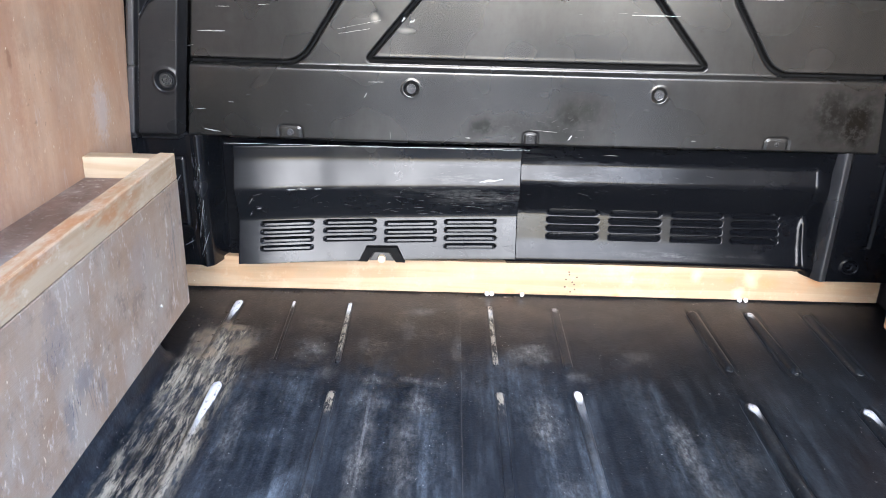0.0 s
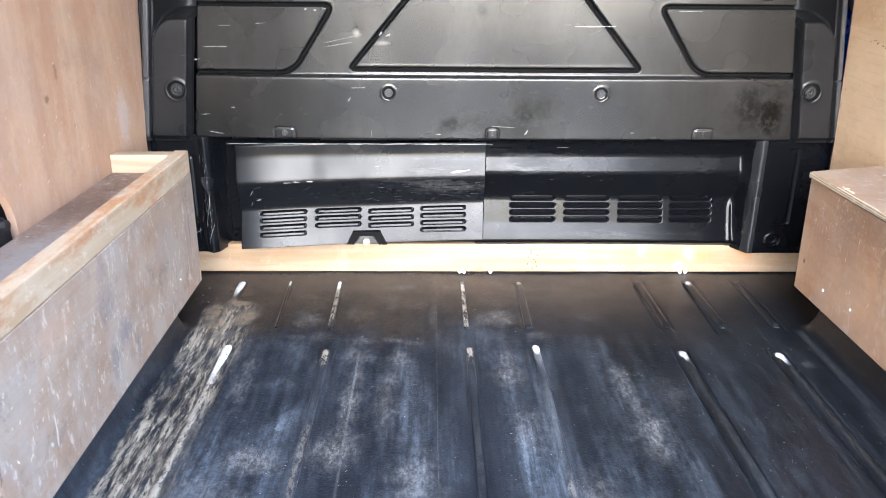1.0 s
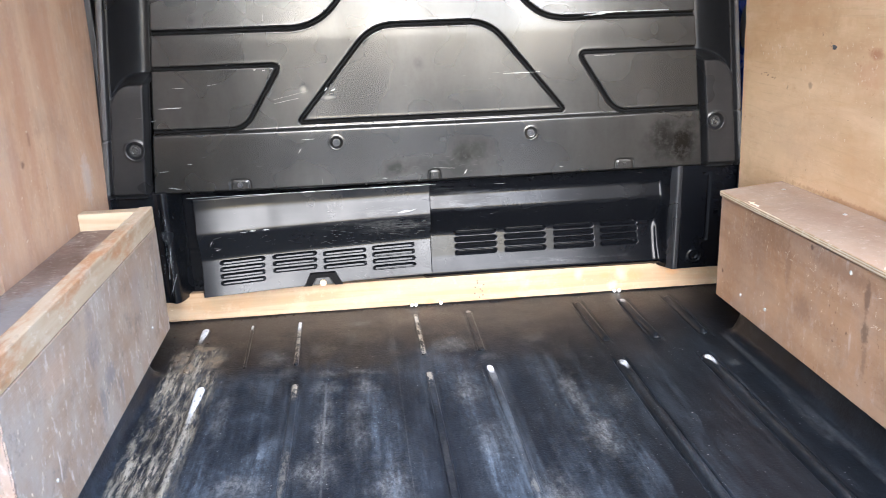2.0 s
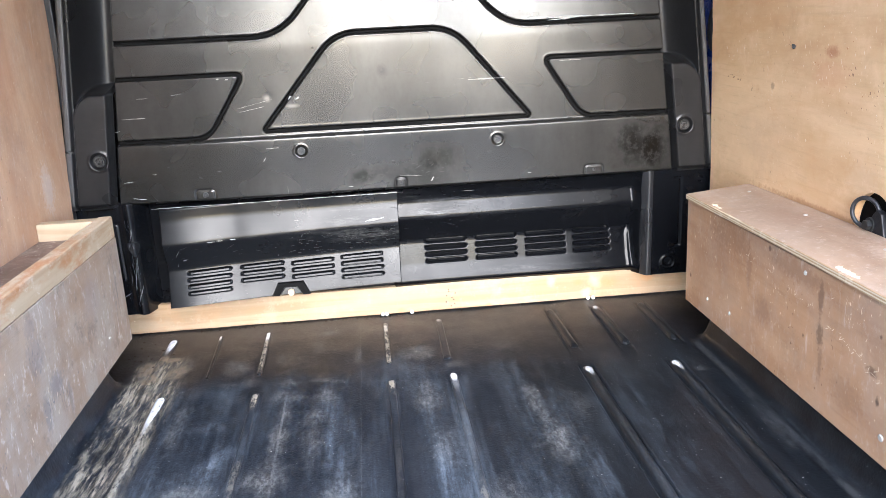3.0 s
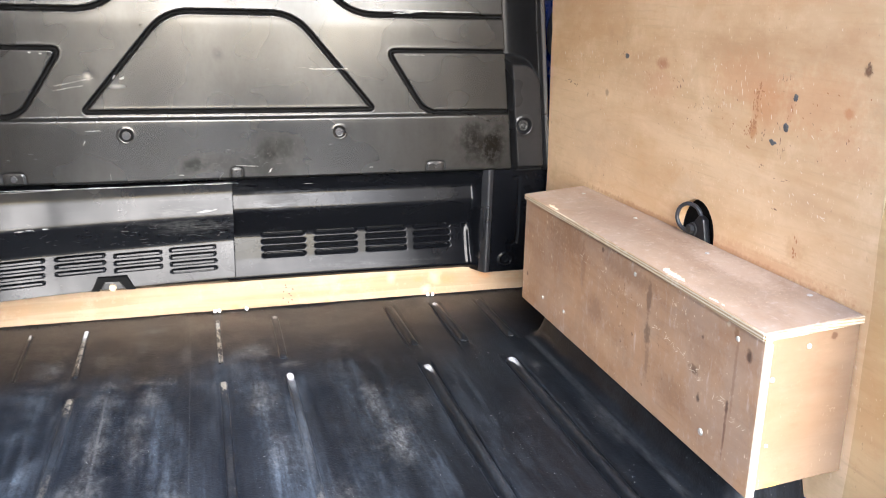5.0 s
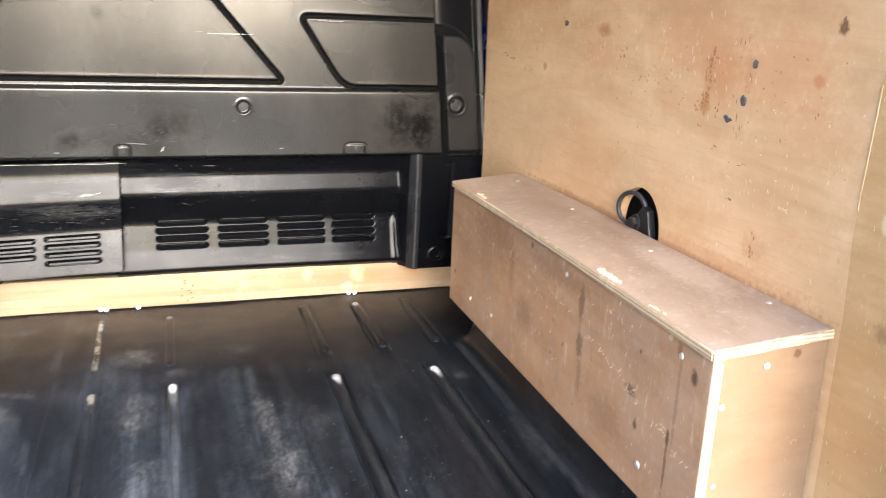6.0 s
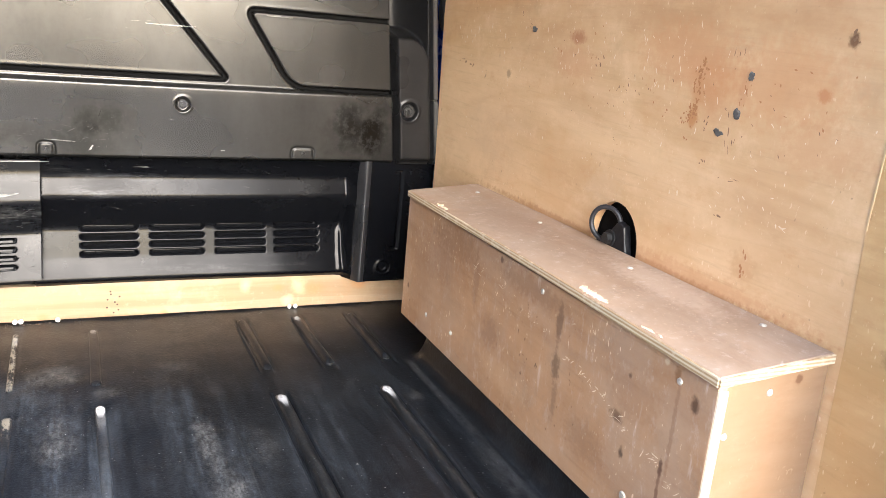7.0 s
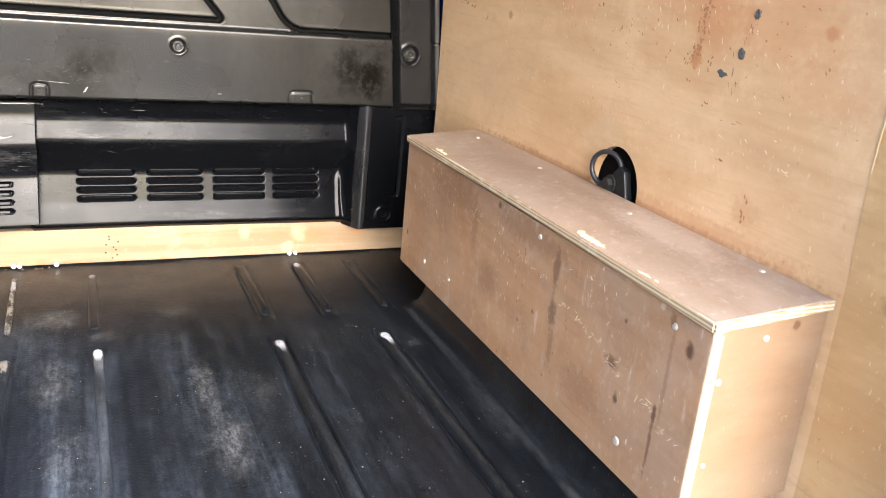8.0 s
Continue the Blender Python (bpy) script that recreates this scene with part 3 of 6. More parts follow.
M_BOX_TOP = plywood("pinkish_box_plywood", (0.37, 0.268, 0.190), (0.265, 0.180, 0.123), "y", 0.30, (((0.66, 1.20, 0.33), (0.05, 0.10, 0.05), (0.22, 0.15, 0.11), 0.45), ((0.70, 0.88, 0.33), (0.03, 0.12, 0.05), (0.48, 0.37, 0.28), 0.5), ((0.64, 0.80, 0.33), (0.04, 0.05, 0.05), (0.26, 0.18, 0.12), 0.4)), 0.4, 0.55, (((0.67, 1.32, 0.33), (0.08, 0.16, 0.1), (0.19, 0.13, 0.088), 0.6), ((0.64, 1.05, 0.33), (0.05, 0.12, 0.1), (0.21, 0.145, 0.10), 0.5), ((0.70, 0.75, 0.33), (0.05, 0.08, 0.1), (0.22, 0.15, 0.10), 0.4)))
M_BOX_R = plywood("brown_box_plywood", (0.43, 0.264, 0.148), (0.29, 0.160, 0.082), "y", 0.30, (
    ((0.59, 0.942, 0.275), (0.03, 0.009, 0.030), (0.15, 0.085, 0.05), 0.8), ((0.59, 0.940, 0.215), (0.03, 0.011, 0.022), (0.12, 0.07, 0.04), 0.75), ((0.59, 0.935, 0.17), (0.03, 0.007, 0.035), (0.17, 0.10, 0.06), 0.5),
    ((0.59, 0.714, 0.24), (0.03, 0.0036, 0.075), (0.18, 0.09, 0.045), 0.4), ((0.59, 0.689, 0.287), (0.03, 0.0072, 0.0095), (0.09, 0.05, 0.03), 0.95), ((0.59, 0.722, 0.195), (0.03, 0.004, 0.012), (0.08, 0.045, 0.03), 0.9),
    ((0.59, 0.722, 0.16), (0.03, 0.003, 0.05), (0.14, 0.07, 0.04), 0.8), ((0.59, 0.792, 0.271), (0.03, 0.0045, 0.004), (0.09, 0.05, 0.03), 0.9), ((0.59, 0.806, 0.213), (0.03, 0.013, 0.008), (0.11, 0.06, 0.03), 0.8),
    ((0.59, 0.789, 0.175), (0.03, 0.0045, 0.009), (0.08, 0.05, 0.03), 0.9), ((0.59, 1.106, 0.307), (0.03, 0.005, 0.005), (0.10, 0.06, 0.04), 0.9), ((0.59, 1.18, 0.25), (0.03, 0.012, 0.05), (0.22, 0.125, 0.075), 0.5),
    ((0.59, 1.122, 0.187), (0.03, 0.03, 0.03), (0.24, 0.14, 0.09), 0.5), ((0.59, 1.442, 0.153), (0.03, 0.005, 0.0058), (0.12, 0.06, 0.03), 0.9), ((0.59, 1.30, 0.25), (0.03, 0.04, 0.05), (0.25, 0.15, 0.095), 0.45),
    ((0.59, 0.738, 0.312), (0.03, 0.004, 0.004), (0.50, 0.40, 0.28), 0.9), ((0.59, 0.719, 0.305), (0.03, 0.006, 0.01), (0.20, 0.10, 0.04), 0.8), ((0.59, 1.26, 0.285), (0.03, 0.09, 0.030), (0.21, 0.115, 0.06), 0.55), ((0.59, 1.02, 0.295), (0.03, 0.10, 0.018), (0.22, 0.12, 0.065), 0.5),
    ((0.59, 1.38, 0.20), (0.03, 0.05, 0.06), (0.26, 0.145, 0.08), 0.4), ((0.59, 0.86, 0.15), (0.03, 0.05, 0.03), (0.24, 0.135, 0.075), 0.45), ((0.59, 0.78, 0.25), (0.03, 0.05, 0.035), (0.27, 0.15, 0.08), 0.4), ((0.59, 1.07, 0.14), (0.03, 0.08, 0.025), (0.52, 0.36, 0.22), 0.35)))
# near end face dimmed in colour to offset the light it catches
M_BOX_END = plywood("dimmed_box_end_plywood", (0.265, 0.180, 0.113), (0.222, 0.143, 0.084), "x", 0.0, (((0.705, 0.66, 0.315), (0.006, 0.03, 0.006), (0.12, 0.06, 0.03), 0.9), ((0.64, 0.66, 0.102), (0.014, 0.03, 0.005), (0.75, 0.45, 0.08), 0.7)), 0.4)
M_BOX_L = plywood("dirty_box_plywood", (0.39, 0.302, 0.225), (0.30, 0.218, 0.157), "y", 0.90, (
    ((-0.60, 1.085, 0.178), (0.03, 0.030, 0.022), (0.20, 0.195, 0.205), 0.6), ((-0.60, 1.035, 0.15), (0.03, 0.014, 0.035), (0.18, 0.178, 0.185), 0.55), ((-0.60, 1.131, 0.13), (0.03, 0.010, 0.035), (0.20, 0.195, 0.20), 0.45),
    ((-0.60, 1.03, 0.25), (0.03, 0.035, 0.035), (0.22, 0.20, 0.20), 0.5), ((-0.60, 1.03, 0.295), (0.03, 0.025, 0.016), (0.24, 0.21, 0.20), 0.5), ((-0.60, 0.88, 0.28), (0.03, 0.06, 0.025), (0.45, 0.30, 0.20), 0.4),
    ((-0.60, 1.444, 0.22), (0.03, 0.003, 0.07), (0.20, 0.17, 0.16), 0.6), ((-0.60, 1.425, 0.20), (0.03, 0.0025, 0.06), (0.22, 0.19, 0.18), 0.5), ((-0.60, 1.30, 0.25), (0.03, 0.05, 0.04), (0.28, 0.24, 0.23), 0.4)), 0.4)
# left box end faces coloured darker, against the strong light from the rear
M_BOX_LE = plywood("shaded_box_end_plywood", (0.25, 0.180, 0.135), (0.18, 0.125, 0.095), "x", 0.35, (), 0.5)
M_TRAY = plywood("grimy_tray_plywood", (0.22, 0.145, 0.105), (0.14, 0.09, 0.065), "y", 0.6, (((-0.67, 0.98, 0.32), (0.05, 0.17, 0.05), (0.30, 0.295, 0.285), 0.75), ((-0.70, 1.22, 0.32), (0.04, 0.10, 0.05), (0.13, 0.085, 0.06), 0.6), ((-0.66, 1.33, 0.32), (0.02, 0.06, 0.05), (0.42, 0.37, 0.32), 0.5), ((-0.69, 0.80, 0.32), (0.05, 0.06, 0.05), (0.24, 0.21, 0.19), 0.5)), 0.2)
M_PLUG = plain("dark_filler", (0.040, 0.038, 0.037), (0.13, 0.125, 0.12), 0.7, 0.0, 160, 0.5)
M_SOIL = plain("dark_crumbs", (0.02, 0.015, 0.011), (0.09, 0.065, 0.045), 0.85, 0.0, 120)
M_GRIT = plain("pale_grit", (0.10, 0.098, 0.092), (0.30, 0.29, 0.27), 0.8, 0.0, 200)
M_RUST = plain("rusty_mark", (0.30, 0.135, 0.05), (0.44, 0.22, 0.09), 0.65, 0.0, 150)
M_DRIP = plain("dark_drip", (0.09, 0.09, 0.105), (0.17, 0.165, 0.18), 0.6, 0.0, 150)
M_TORN = plain("torn_pale_veneer", (0.62, 0.50, 0.34), (0.80, 0.70, 0.54), 0.75, 0.0, 150)
M_NICK = plain("dark_veneer_nick", (0.15, 0.085, 0.048), (0.27, 0.16, 0.085), 0.7, 0.0, 150)
M_YELLOW = plain("pale_yellow_edge", (0.54, 0.385, 0.20), (0.62, 0.455, 0.25), 0.75, 0.0, 70, 0.4)
M_EDGE_Z = ply_edge("plywood_edge_level", 2, 0.314)
M_EDGE_X = plain("pale_cut_edge", (0.64, 0.56, 0.42), (0.74, 0.67, 0.53), 0.75, 0.0, 90, 0.4)
M_BLUE = plain("blue_body_paint", (0.01, 0.035, 0.22), (0.014, 0.045, 0.27), 0.25, 0.0, 6, 0.02)
M_DOOR = plain("blue_grey_door_paint", (0.16, 0.18, 0.22), (0.20, 0.22, 0.26), 0.3, 0.0, 6, 0.02)
M_STEEL = plain("zinc_screw", (0.36, 0.34, 0.31), (0.52, 0.50, 0.46), 0.55, 0.35, 200)
M_IRON = plain("black_iron", (0.018, 0.018, 0.02), (0.04, 0.04, 0.045), 0.38, 0.3, 60)
M_CLIP = plain("dull_grey_clip", (0.012, 0.012, 0.012), (0.035, 0.035, 0.034), 0.4, 0.3, 120)
M_TONGUE = plain("grey_latch_plastic", (0.028, 0.028, 0.028), (0.055, 0.055, 0.054), 0.4, 0.0, 90)
M_BLACK = plain("matt_black", (0.005, 0.005, 0.006), (0.010, 0.010, 0.012), 0.5, 0.0, 60)
M_WHITE = plain("white_bead", (0.78, 0.78, 0.76), (0.85, 0.85, 0.83), 0.5, 0.0, 60)
M_BRASS = plain("pale_plug", (0.40, 0.31, 0.20), (0.52, 0.42, 0.29), 0.5, 0.0, 60)
M_ASPHALT = plain("grey_concrete", (0.15, 0.148, 0.14), (0.21, 0.205, 0.195), 0.9, 0.0, 3, 0.4)
M_SHELL = plain("white_roof_lining", (0.62, 0.61, 0.58), (0.70, 0.69, 0.66), 0.7, 0.0, 4)


# ---- mesh tools ----
def part(name, bm, material, parent=None, label="", smooth=False):
    me = bpy.data.meshes.new(name)
    bm.normal_update()
    bm.to_mesh(me)
    bm.free()
    me.materials.append(material)
    if smooth:
        me.shade_smooth()
    ob = new(name, me)
    if parent:
        ob.parent = parent
        ob.matrix_parent_inverse = Matrix.Translation(-parent.matrix_world.translation) if parent.type == "EMPTY" else Matrix()
    if label:
        ob["label"] = label
    return ob


def thing(name, at, label, category, group="", kind=""):
    e = new(name)
    e.empty_display_size = 0.05
    e.matrix_world = Matrix.Translation(at)
    return tagged(e, label, category, group, kind)


def brick(bm, x0, x1, y0, y1, z0, z1, bevel=0.0, seg=2):
    r = bmesh.ops.create_cube(bm, size=1)
    for v in r["verts"]:
        v.co = Vector(((x0 + x1) / 2 + v.co.x * (x1 - x0), (y0 + y1) / 2 + v.co.y * (y1 - y0), (z0 + z1) / 2 + v.co.z * (z1 - z0)))
    if bevel:
        es = list({e for v in r["verts"] for e in v.link_edges})
        bmesh.ops.bevel(bm, geom=es, offset=bevel, segments=seg, affect="EDGES", profile=0.5)
    return bm


def block(*a, bevel=0.001, seg=2):
    return brick(bmesh.new(), *a, bevel=bevel, seg=seg)


def sheet(xs, zs, fn):
    """A bmesh grid over two ranges, each vertex at fn(X, Z) -> (x, y, z) arrays."""
    gx, gz = np.meshgrid(np.array(xs), np.array(zs))
    px, py, pz = fn(gx, gz)
    w = len(xs)
    co = np.stack([px, py, pz], -1).reshape(-1, 3)
    me = bpy.data.meshes.new("grid")
    i = np.arange((len(zs) - 1) * (w - 1))
    a = i // (w - 1) * w + i % (w - 1)
    me.from_pydata(co.tolist(), [], np.stack([a, a + 1, a + w + 1, a + w], -1).tolist())
    bm = bmesh.new()
    bm.from_mesh(me)
    bpy.data.meshes.remove(me)
    return bm


def step(v, a, b):
    t = np.clip((v - a) / (b - a), 0, 1)
    return t * t * (3 - 2 * t)


def thicken(ob, depth):
    m = ob.modifiers.new("thick", "SOLIDIFY")
    m.thickness, m.offset = depth, -1


def rounded(pts, radii, closed=True):
    """A polyline with its corners rounded."""
    out, n = [], len(pts)
    for i, (p, r) in enumerate(zip(pts, radii)):
        p = np.array(p)
        if not closed and i in (0, n - 1):
            out.append(p)
            continue
        a, c = np.array(pts[i - 1]) - p, np.array(pts[(i + 1) % n]) - p
        a, c = a / np.linalg.norm(a), c / np.linalg.norm(c)
        for k in range(9):
            t = k / 8
            out.append(p + a * r * (1 - t) ** 2 + c * r * t ** 2)
    if closed:
        out.append(out[0])
    return out


def line_dist(px, pz, pts):
    d = np.full(px.shape, 9.0)
    for a, b in zip(pts[:-1], pts[1:]):
        ab = b - a
        l2 = max(1e-12, ab @ ab)
        t = np.clip(((px - a[0]) * ab[0] + (pz - a[1]) * ab[1]) / l2, 0, 1)
        d = np.minimum(d, np.hypot(px - a[0] - t * ab[0], pz - a[1] - t * ab[1]))
    return d


def disc(bm, m, r, depth, n=20, bevel=0.0):
    g = bmesh.ops.create_cone(bm, cap_ends=True, segments=n, radius1=r, radius2=r * 0.92 if bevel else r, depth=depth, matrix=m)
    return g


def torus(bm, m, R, r, a0=0.0, a1=360.0, n=36, k=10):
    rings = []
    full = abs(a1 - a0) >= 360
    for i in range(n if full else n + 1):
        a = radians(a0 + (a1 - a0) * i / n)
        rings.append([bm.verts.new(m @ Vector(((R + r * math.cos(2 * math.pi * j / k)) * math.cos(a), (R + r * math.cos(2 * math.pi * j / k)) * math.sin(a), r * math.sin(2 * math.pi * j / k)))) for j in range(k)])
    for i in range(len(rings) if full else len(rings) - 1):
        p, q = rings[i], rings[(i + 1) % len(rings)]
        for j in range(k):
            bm.faces.new((p[j], p[(j + 1) % k], q[(j + 1) % k], q[j]))
    if not full:
        bm.faces.new(rings[0])
        bm.faces.new(list(reversed(rings[-1])))
    bmesh.ops.recalc_face_normals(bm, faces=bm.faces)
    return bm


# ---- structure: ground, van shell ----
HALF, FRONT, REAR, ROOF = 0.735, 1.70, 0.45, 1.27
ground = part("ground", block(-150, 150, -150, 150, -0.75, -0.60, bevel=0), M_ASPHALT)
tagged(ground, "grey concrete yard under the open sky", "ground", kind="structure")
for side, nm in ((1, "wall_outer_east"), (-1, "wall_outer_west")):
    w = part(nm, block(*sorted((side * 0.757, side * 0.80)), REAR, 1.90, -0.12, ROOF + 0.03, bevel=0.004), M_BLUE)
    tagged(w, "blue painted steel side of the van", "van side", kind="structure")
# pillars out of view, added to keep the rear glow off the box ends
for side, nm in ((1, "wall_rear_east"), (-1, "wall_rear_west")):
    w = part(nm, block(*sorted((side * 0.69, side * 0.7565)), REAR - 0.06, REAR - 0.002, -0.12, ROOF + 0.02, bevel=0.006), M_BLUE)
    tagged(w, "unseen blue steel pillar beside the rear opening, added to block light", "door pillar", kind="structure")
roof = part("ceiling", block(-0.756, 0.756, REAR, 1.90, ROOF, ROOF + 0.03, bevel=0.003), M_SHELL)
tagged(roof, "pale lined roof over the load space", "roof", kind="structure")
chassis = part("chassis", block(-0.62, 0.62, REAR + 0.10, 1.82, -0.602, -0.052, bevel=0.01), M_BLACK)
tagged(chassis, "plain dark underside carrying the van floor", "chassis", kind="structure")
cab = part("wall_cab", block(-0.756, 0.756, 1.83, 1.86, -0.06, ROOF - 0.002, bevel=0.002), M_BLACK)
tagged(cab, "black steel partition towards the cab", "partition", kind="structure")

# ---- rear door, swung open outwards on its hinges ----


def hinged(bm, m):
    bm.transform(m)
    return bm


SWING = pose(-0.742, REAR - 0.075, 0, 0, 0, -79)
rear_door = thing("rear_door", (-0.742, REAR - 0.075, -0.10), "blue painted steel rear door with grey inner lining, standing open", "van door")
part("outer_skin", hinged(block(0.0, 0.76, -0.045, -0.025, -0.10, 1.24, bevel=0.006), SWING), M_BLUE, rear_door)
part("inner_frame", hinged(block(0.012, 0.748, -0.0248, 0.008, -0.08, 1.22, bevel=0.008), SWING), M_DOOR, rear_door, "blue-grey painted inner frame")
part("lining", hinged(block(0.07, 0.69, 0.0082, 0.016, 0.0, 0.56, bevel=0.004), SWING), M_STRIP, rear_door, "dark grey lining board")
part("upper_lining", hinged(block(0.07, 0.69, 0.0082, 0.016, 0.62, 1.16, bevel=0.004), SWING), M_STRIP, rear_door, "dark grey lining board")
part("latch", hinged(block(0.735, 0.7495, -0.016, 0.004, 0.48, 0.60, bevel=0.002), SWING), M_STEEL, rear_door, "zinc latch plate")
for z in (0.10, 1.02):
    part("hinge", hinged(block(-0.010, 0.060, 0.0082, 0.020, z, z + 0.09, bevel=0.003), SWING), M_BLUE, rear_door)

# ---- floor mat with the wheel arch swelling on both sides ----
ys = np.concatenate([np.arange(REAR, 0.70, 0.02), np.arange(0.70, 1.835, 0.008)])


def floor_shape(x, y):
    ax = np.abs(x)
    z = 0.13 * step(ax, 0.622, 0.668) * step(y, 1.475, 1.42) * step(y, 0.70, 0.76)
    z = z + 0.004 * np.exp(-((ax - 0.618) / 0.010) ** 2) * step(y, 1.46, 1.43)
    for xr, ya, yb, off, deep in GROOVES:
        z = z - deep * np.exp(-((np.abs(x - xr) - off) / 0.0030) ** 2) * step(y, ya - 0.02, ya + 0.01) * step(y, yb + 0.012, yb - 0.012)
    z = z + 0.0012 * np.sin(x * 31) * np.sin(y * 7.0 + 1) + 0.0008 * np.sin(x * 9 + y * 13)
    return x, y, z


LONG = ((-0.525, 1.378), (-0.335, 1.358), (-0.061, 1.366), (0.067, 1.376), (0.344, 1.352), (0.527, 1.345))
SHORT = ((-0.566, -0.569, 0.010), (-0.457, -0.449, 0.0036), (-0.344, -0.340, 0.0054), (-0.064, -0.063, 0.0058), (0.066, 0.064, 0.0090), (0.342, 0.347, 0.0095), (0.455, 0.463, 0.0095), (0.574, 0.573, 0.0095))
GROOVES = [(x, REAR, y, 0.0130, 0.0062 if x > 0.2 else 0.0022 if x < -0.5 else 0.0009) for x, y in LONG] + [((a + c) / 2, 1.452, 1.692, w * 1.3, 0.0006 if a < 0.2 else 0.0028) for a, c, w in SHORT]
xs = np.unique(np.round(np.concatenate([np.arange(-0.755, 0.756, 0.00755)] + [g[0] + np.arange(-0.026, 0.027, 0.002) for g in GROOVES]), 4))
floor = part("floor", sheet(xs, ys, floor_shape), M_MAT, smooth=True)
thicken(floor, 0.003)
tagged(floor, "black ribbed rubber load mat, scuffed grey and sandy", "floor mat", kind="structure")
under = part("floor_plate", block(-0.756, 0.756, REAR, 1.828, -0.05, -0.014, bevel=0.001), M_BLUE)
tagged(under, "blue painted steel floor under the mat", "floor plate", kind="structure")


def rib(x0, y0, x1, y1, w, h, material, name="rib"):
    """A raised rib with rounded ends, from (x0, y0) to (x1, y1)."""
    L = math.hypot(x1 - x0, y1 - y0)
    dx, dy = (x1 - x0) / L, (y1 - y0) / L

    def shape(u, v):
        end = np.minimum(u, L - u)
        half = w * np.sqrt(np.clip(1 - np.clip(1 - end / w, 0, 1) ** 2, 0.0004, 1))
        top = h * step(end, -0.002, w * 1.6)
        cx, cy = x0 + dx * u, y0 + dy * u
        prof = np.clip(1 - np.abs(v) ** 1.8, 0, 1)
        groove = 0.0016 * np.exp(-((np.abs(v) - 1) / 0.2) ** 2)
        z = top * prof - groove + 0.0022
        z = np.where(np.abs(v) > 0.999, -0.003, z)
        return cx - dy * v * half, cy + dx * v * half, z

    us = np.concatenate([np.linspace(0, w * 1.6, 9), np.linspace(w * 1.6, L - w * 1.6, 14)[1:-1], np.linspace(L - w * 1.6, L, 9)])
    return part(name, sheet(us, np.linspace(1, -1, 15), shape), material, floor, smooth=True)


for x0, x1, w in SHORT:
    rib(x1, 1.452, x0, 1.692, w, 0.0015 if -0.5 < x0 < 0.2 else 0.0030 if x0 < 0 else 0.0060, M_MAT)
for x, y1 in LONG:
    rib(x, REAR + 0.04, x, y1, 0.0105 if x < -0.5 else 0.0085 if x < 0.2 else 0.0110, {-0.525: 0.0046, -0.335: 0.0014, -0.061: 0.0013, 0.067: 0.0026}.get(x, 0.0056), M_MAT)

# ---- plywood side walls ----


def wall_sheet(name, x_in, x_out, y0, y1a, y1b, z0, z1, hole, material):
    """Upright plywood sheet with an arched hand hole cut through it; its far edge leans from y1a below to y1b above."""
    bm = bmesh.new()
    hy, hz, hw, hh = hole
    arch = [(hy + hw * math.cos(a), hz + hh * math.sin(a)) for a in np.linspace(math.pi, 0, 21)]
    rim = [(y0, z0), (hy - hw, z0)] + arch + [(hy + hw, z0), (y1a, z0), (y1a, 0.34), ((y1a + y1b) / 2, 0.55), (y1b, 0.76), (y1b + 0.05, z1), (y0, z1)]
    f = bm.faces.new([bm.verts.new((x_in, y, z)) for y, z in rim])
    r = bmesh.ops.extrude_face_region(bm, geom=[f])
    for v in r["geom"]:
        if isinstance(v, bmesh.types.BMVert):
            v.co.x = x_out
    bmesh.ops.recalc_face_normals(bm, faces=bm.faces)
    return part(name, bm, material)


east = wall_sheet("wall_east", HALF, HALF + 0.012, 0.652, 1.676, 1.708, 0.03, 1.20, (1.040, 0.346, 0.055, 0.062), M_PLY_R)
tagged(east, "orange-brown plywood lining with dark holes and torn veneer", "plywood lining", kind="structure")
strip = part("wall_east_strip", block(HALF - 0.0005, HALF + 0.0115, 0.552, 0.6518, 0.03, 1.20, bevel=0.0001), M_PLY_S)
edge = part("cut_edge", block(HALF - 0.0010, HALF + 0.004, 0.6510, 0.6532, 0.475, 0.600, bevel=0.0003), M_YELLOW, strip, "pale splintered edge")


def splay(y, z):
    """How far the lining splays outwards at its foot, near the van's rear."""
    rear = float(step(y, 0.98, 0.66))
    return rear * (0.0115 * float(step(z, 0.48, 0.32)) + 0.010 * float(step(z, 0.33, 0.12)))


def splayed(ob):
    for v in ob.data.vertices:
        if v.co.x > 0.69:
            d = splay(v.co.y, v.co.z)
            v.co.x = v.co.x + d if v.co.x < HALF + 0.003 else max(v.co.x, min(v.co.x + d, 0.7485 + d * 0.35))


for ob in (east, strip):
    cut = bmesh.new()
    cut.from_mesh(ob.data)
    for axis_no, places in ((2, (0.12, 0.19, 0.26, 0.32, 0.36, 0.40, 0.44, 0.48)), (1, (0.70, 0.76, 0.82, 0.88, 0.94, 0.98))):
        for k in places:
            flat = Vector((0, 0, 0))
            flat[axis_no] = 1
            bmesh.ops.bisect_plane(cut, geom=cut.verts[:] + cut.edges[:] + cut.faces[:], plane_co=flat * k, plane_no=flat)
    cut.to_mesh(ob.data)
    cut.free()
    splayed(ob)
tagged(strip, "second plywood board with shade in its colour, butted against the lining", "plywood lining", kind="structure")
west = wall_sheet("wall_west", -HALF - 0.006, -HALF - 0.018, 0.47, 1.672, 1.745, 0.03, 1.20, (1.052, 0.335, 0.045, 0.066), M_PLY_L)
tagged(west, "pinkish worn plywood lining with a cut hand hole", "plywood lining", kind="structure")

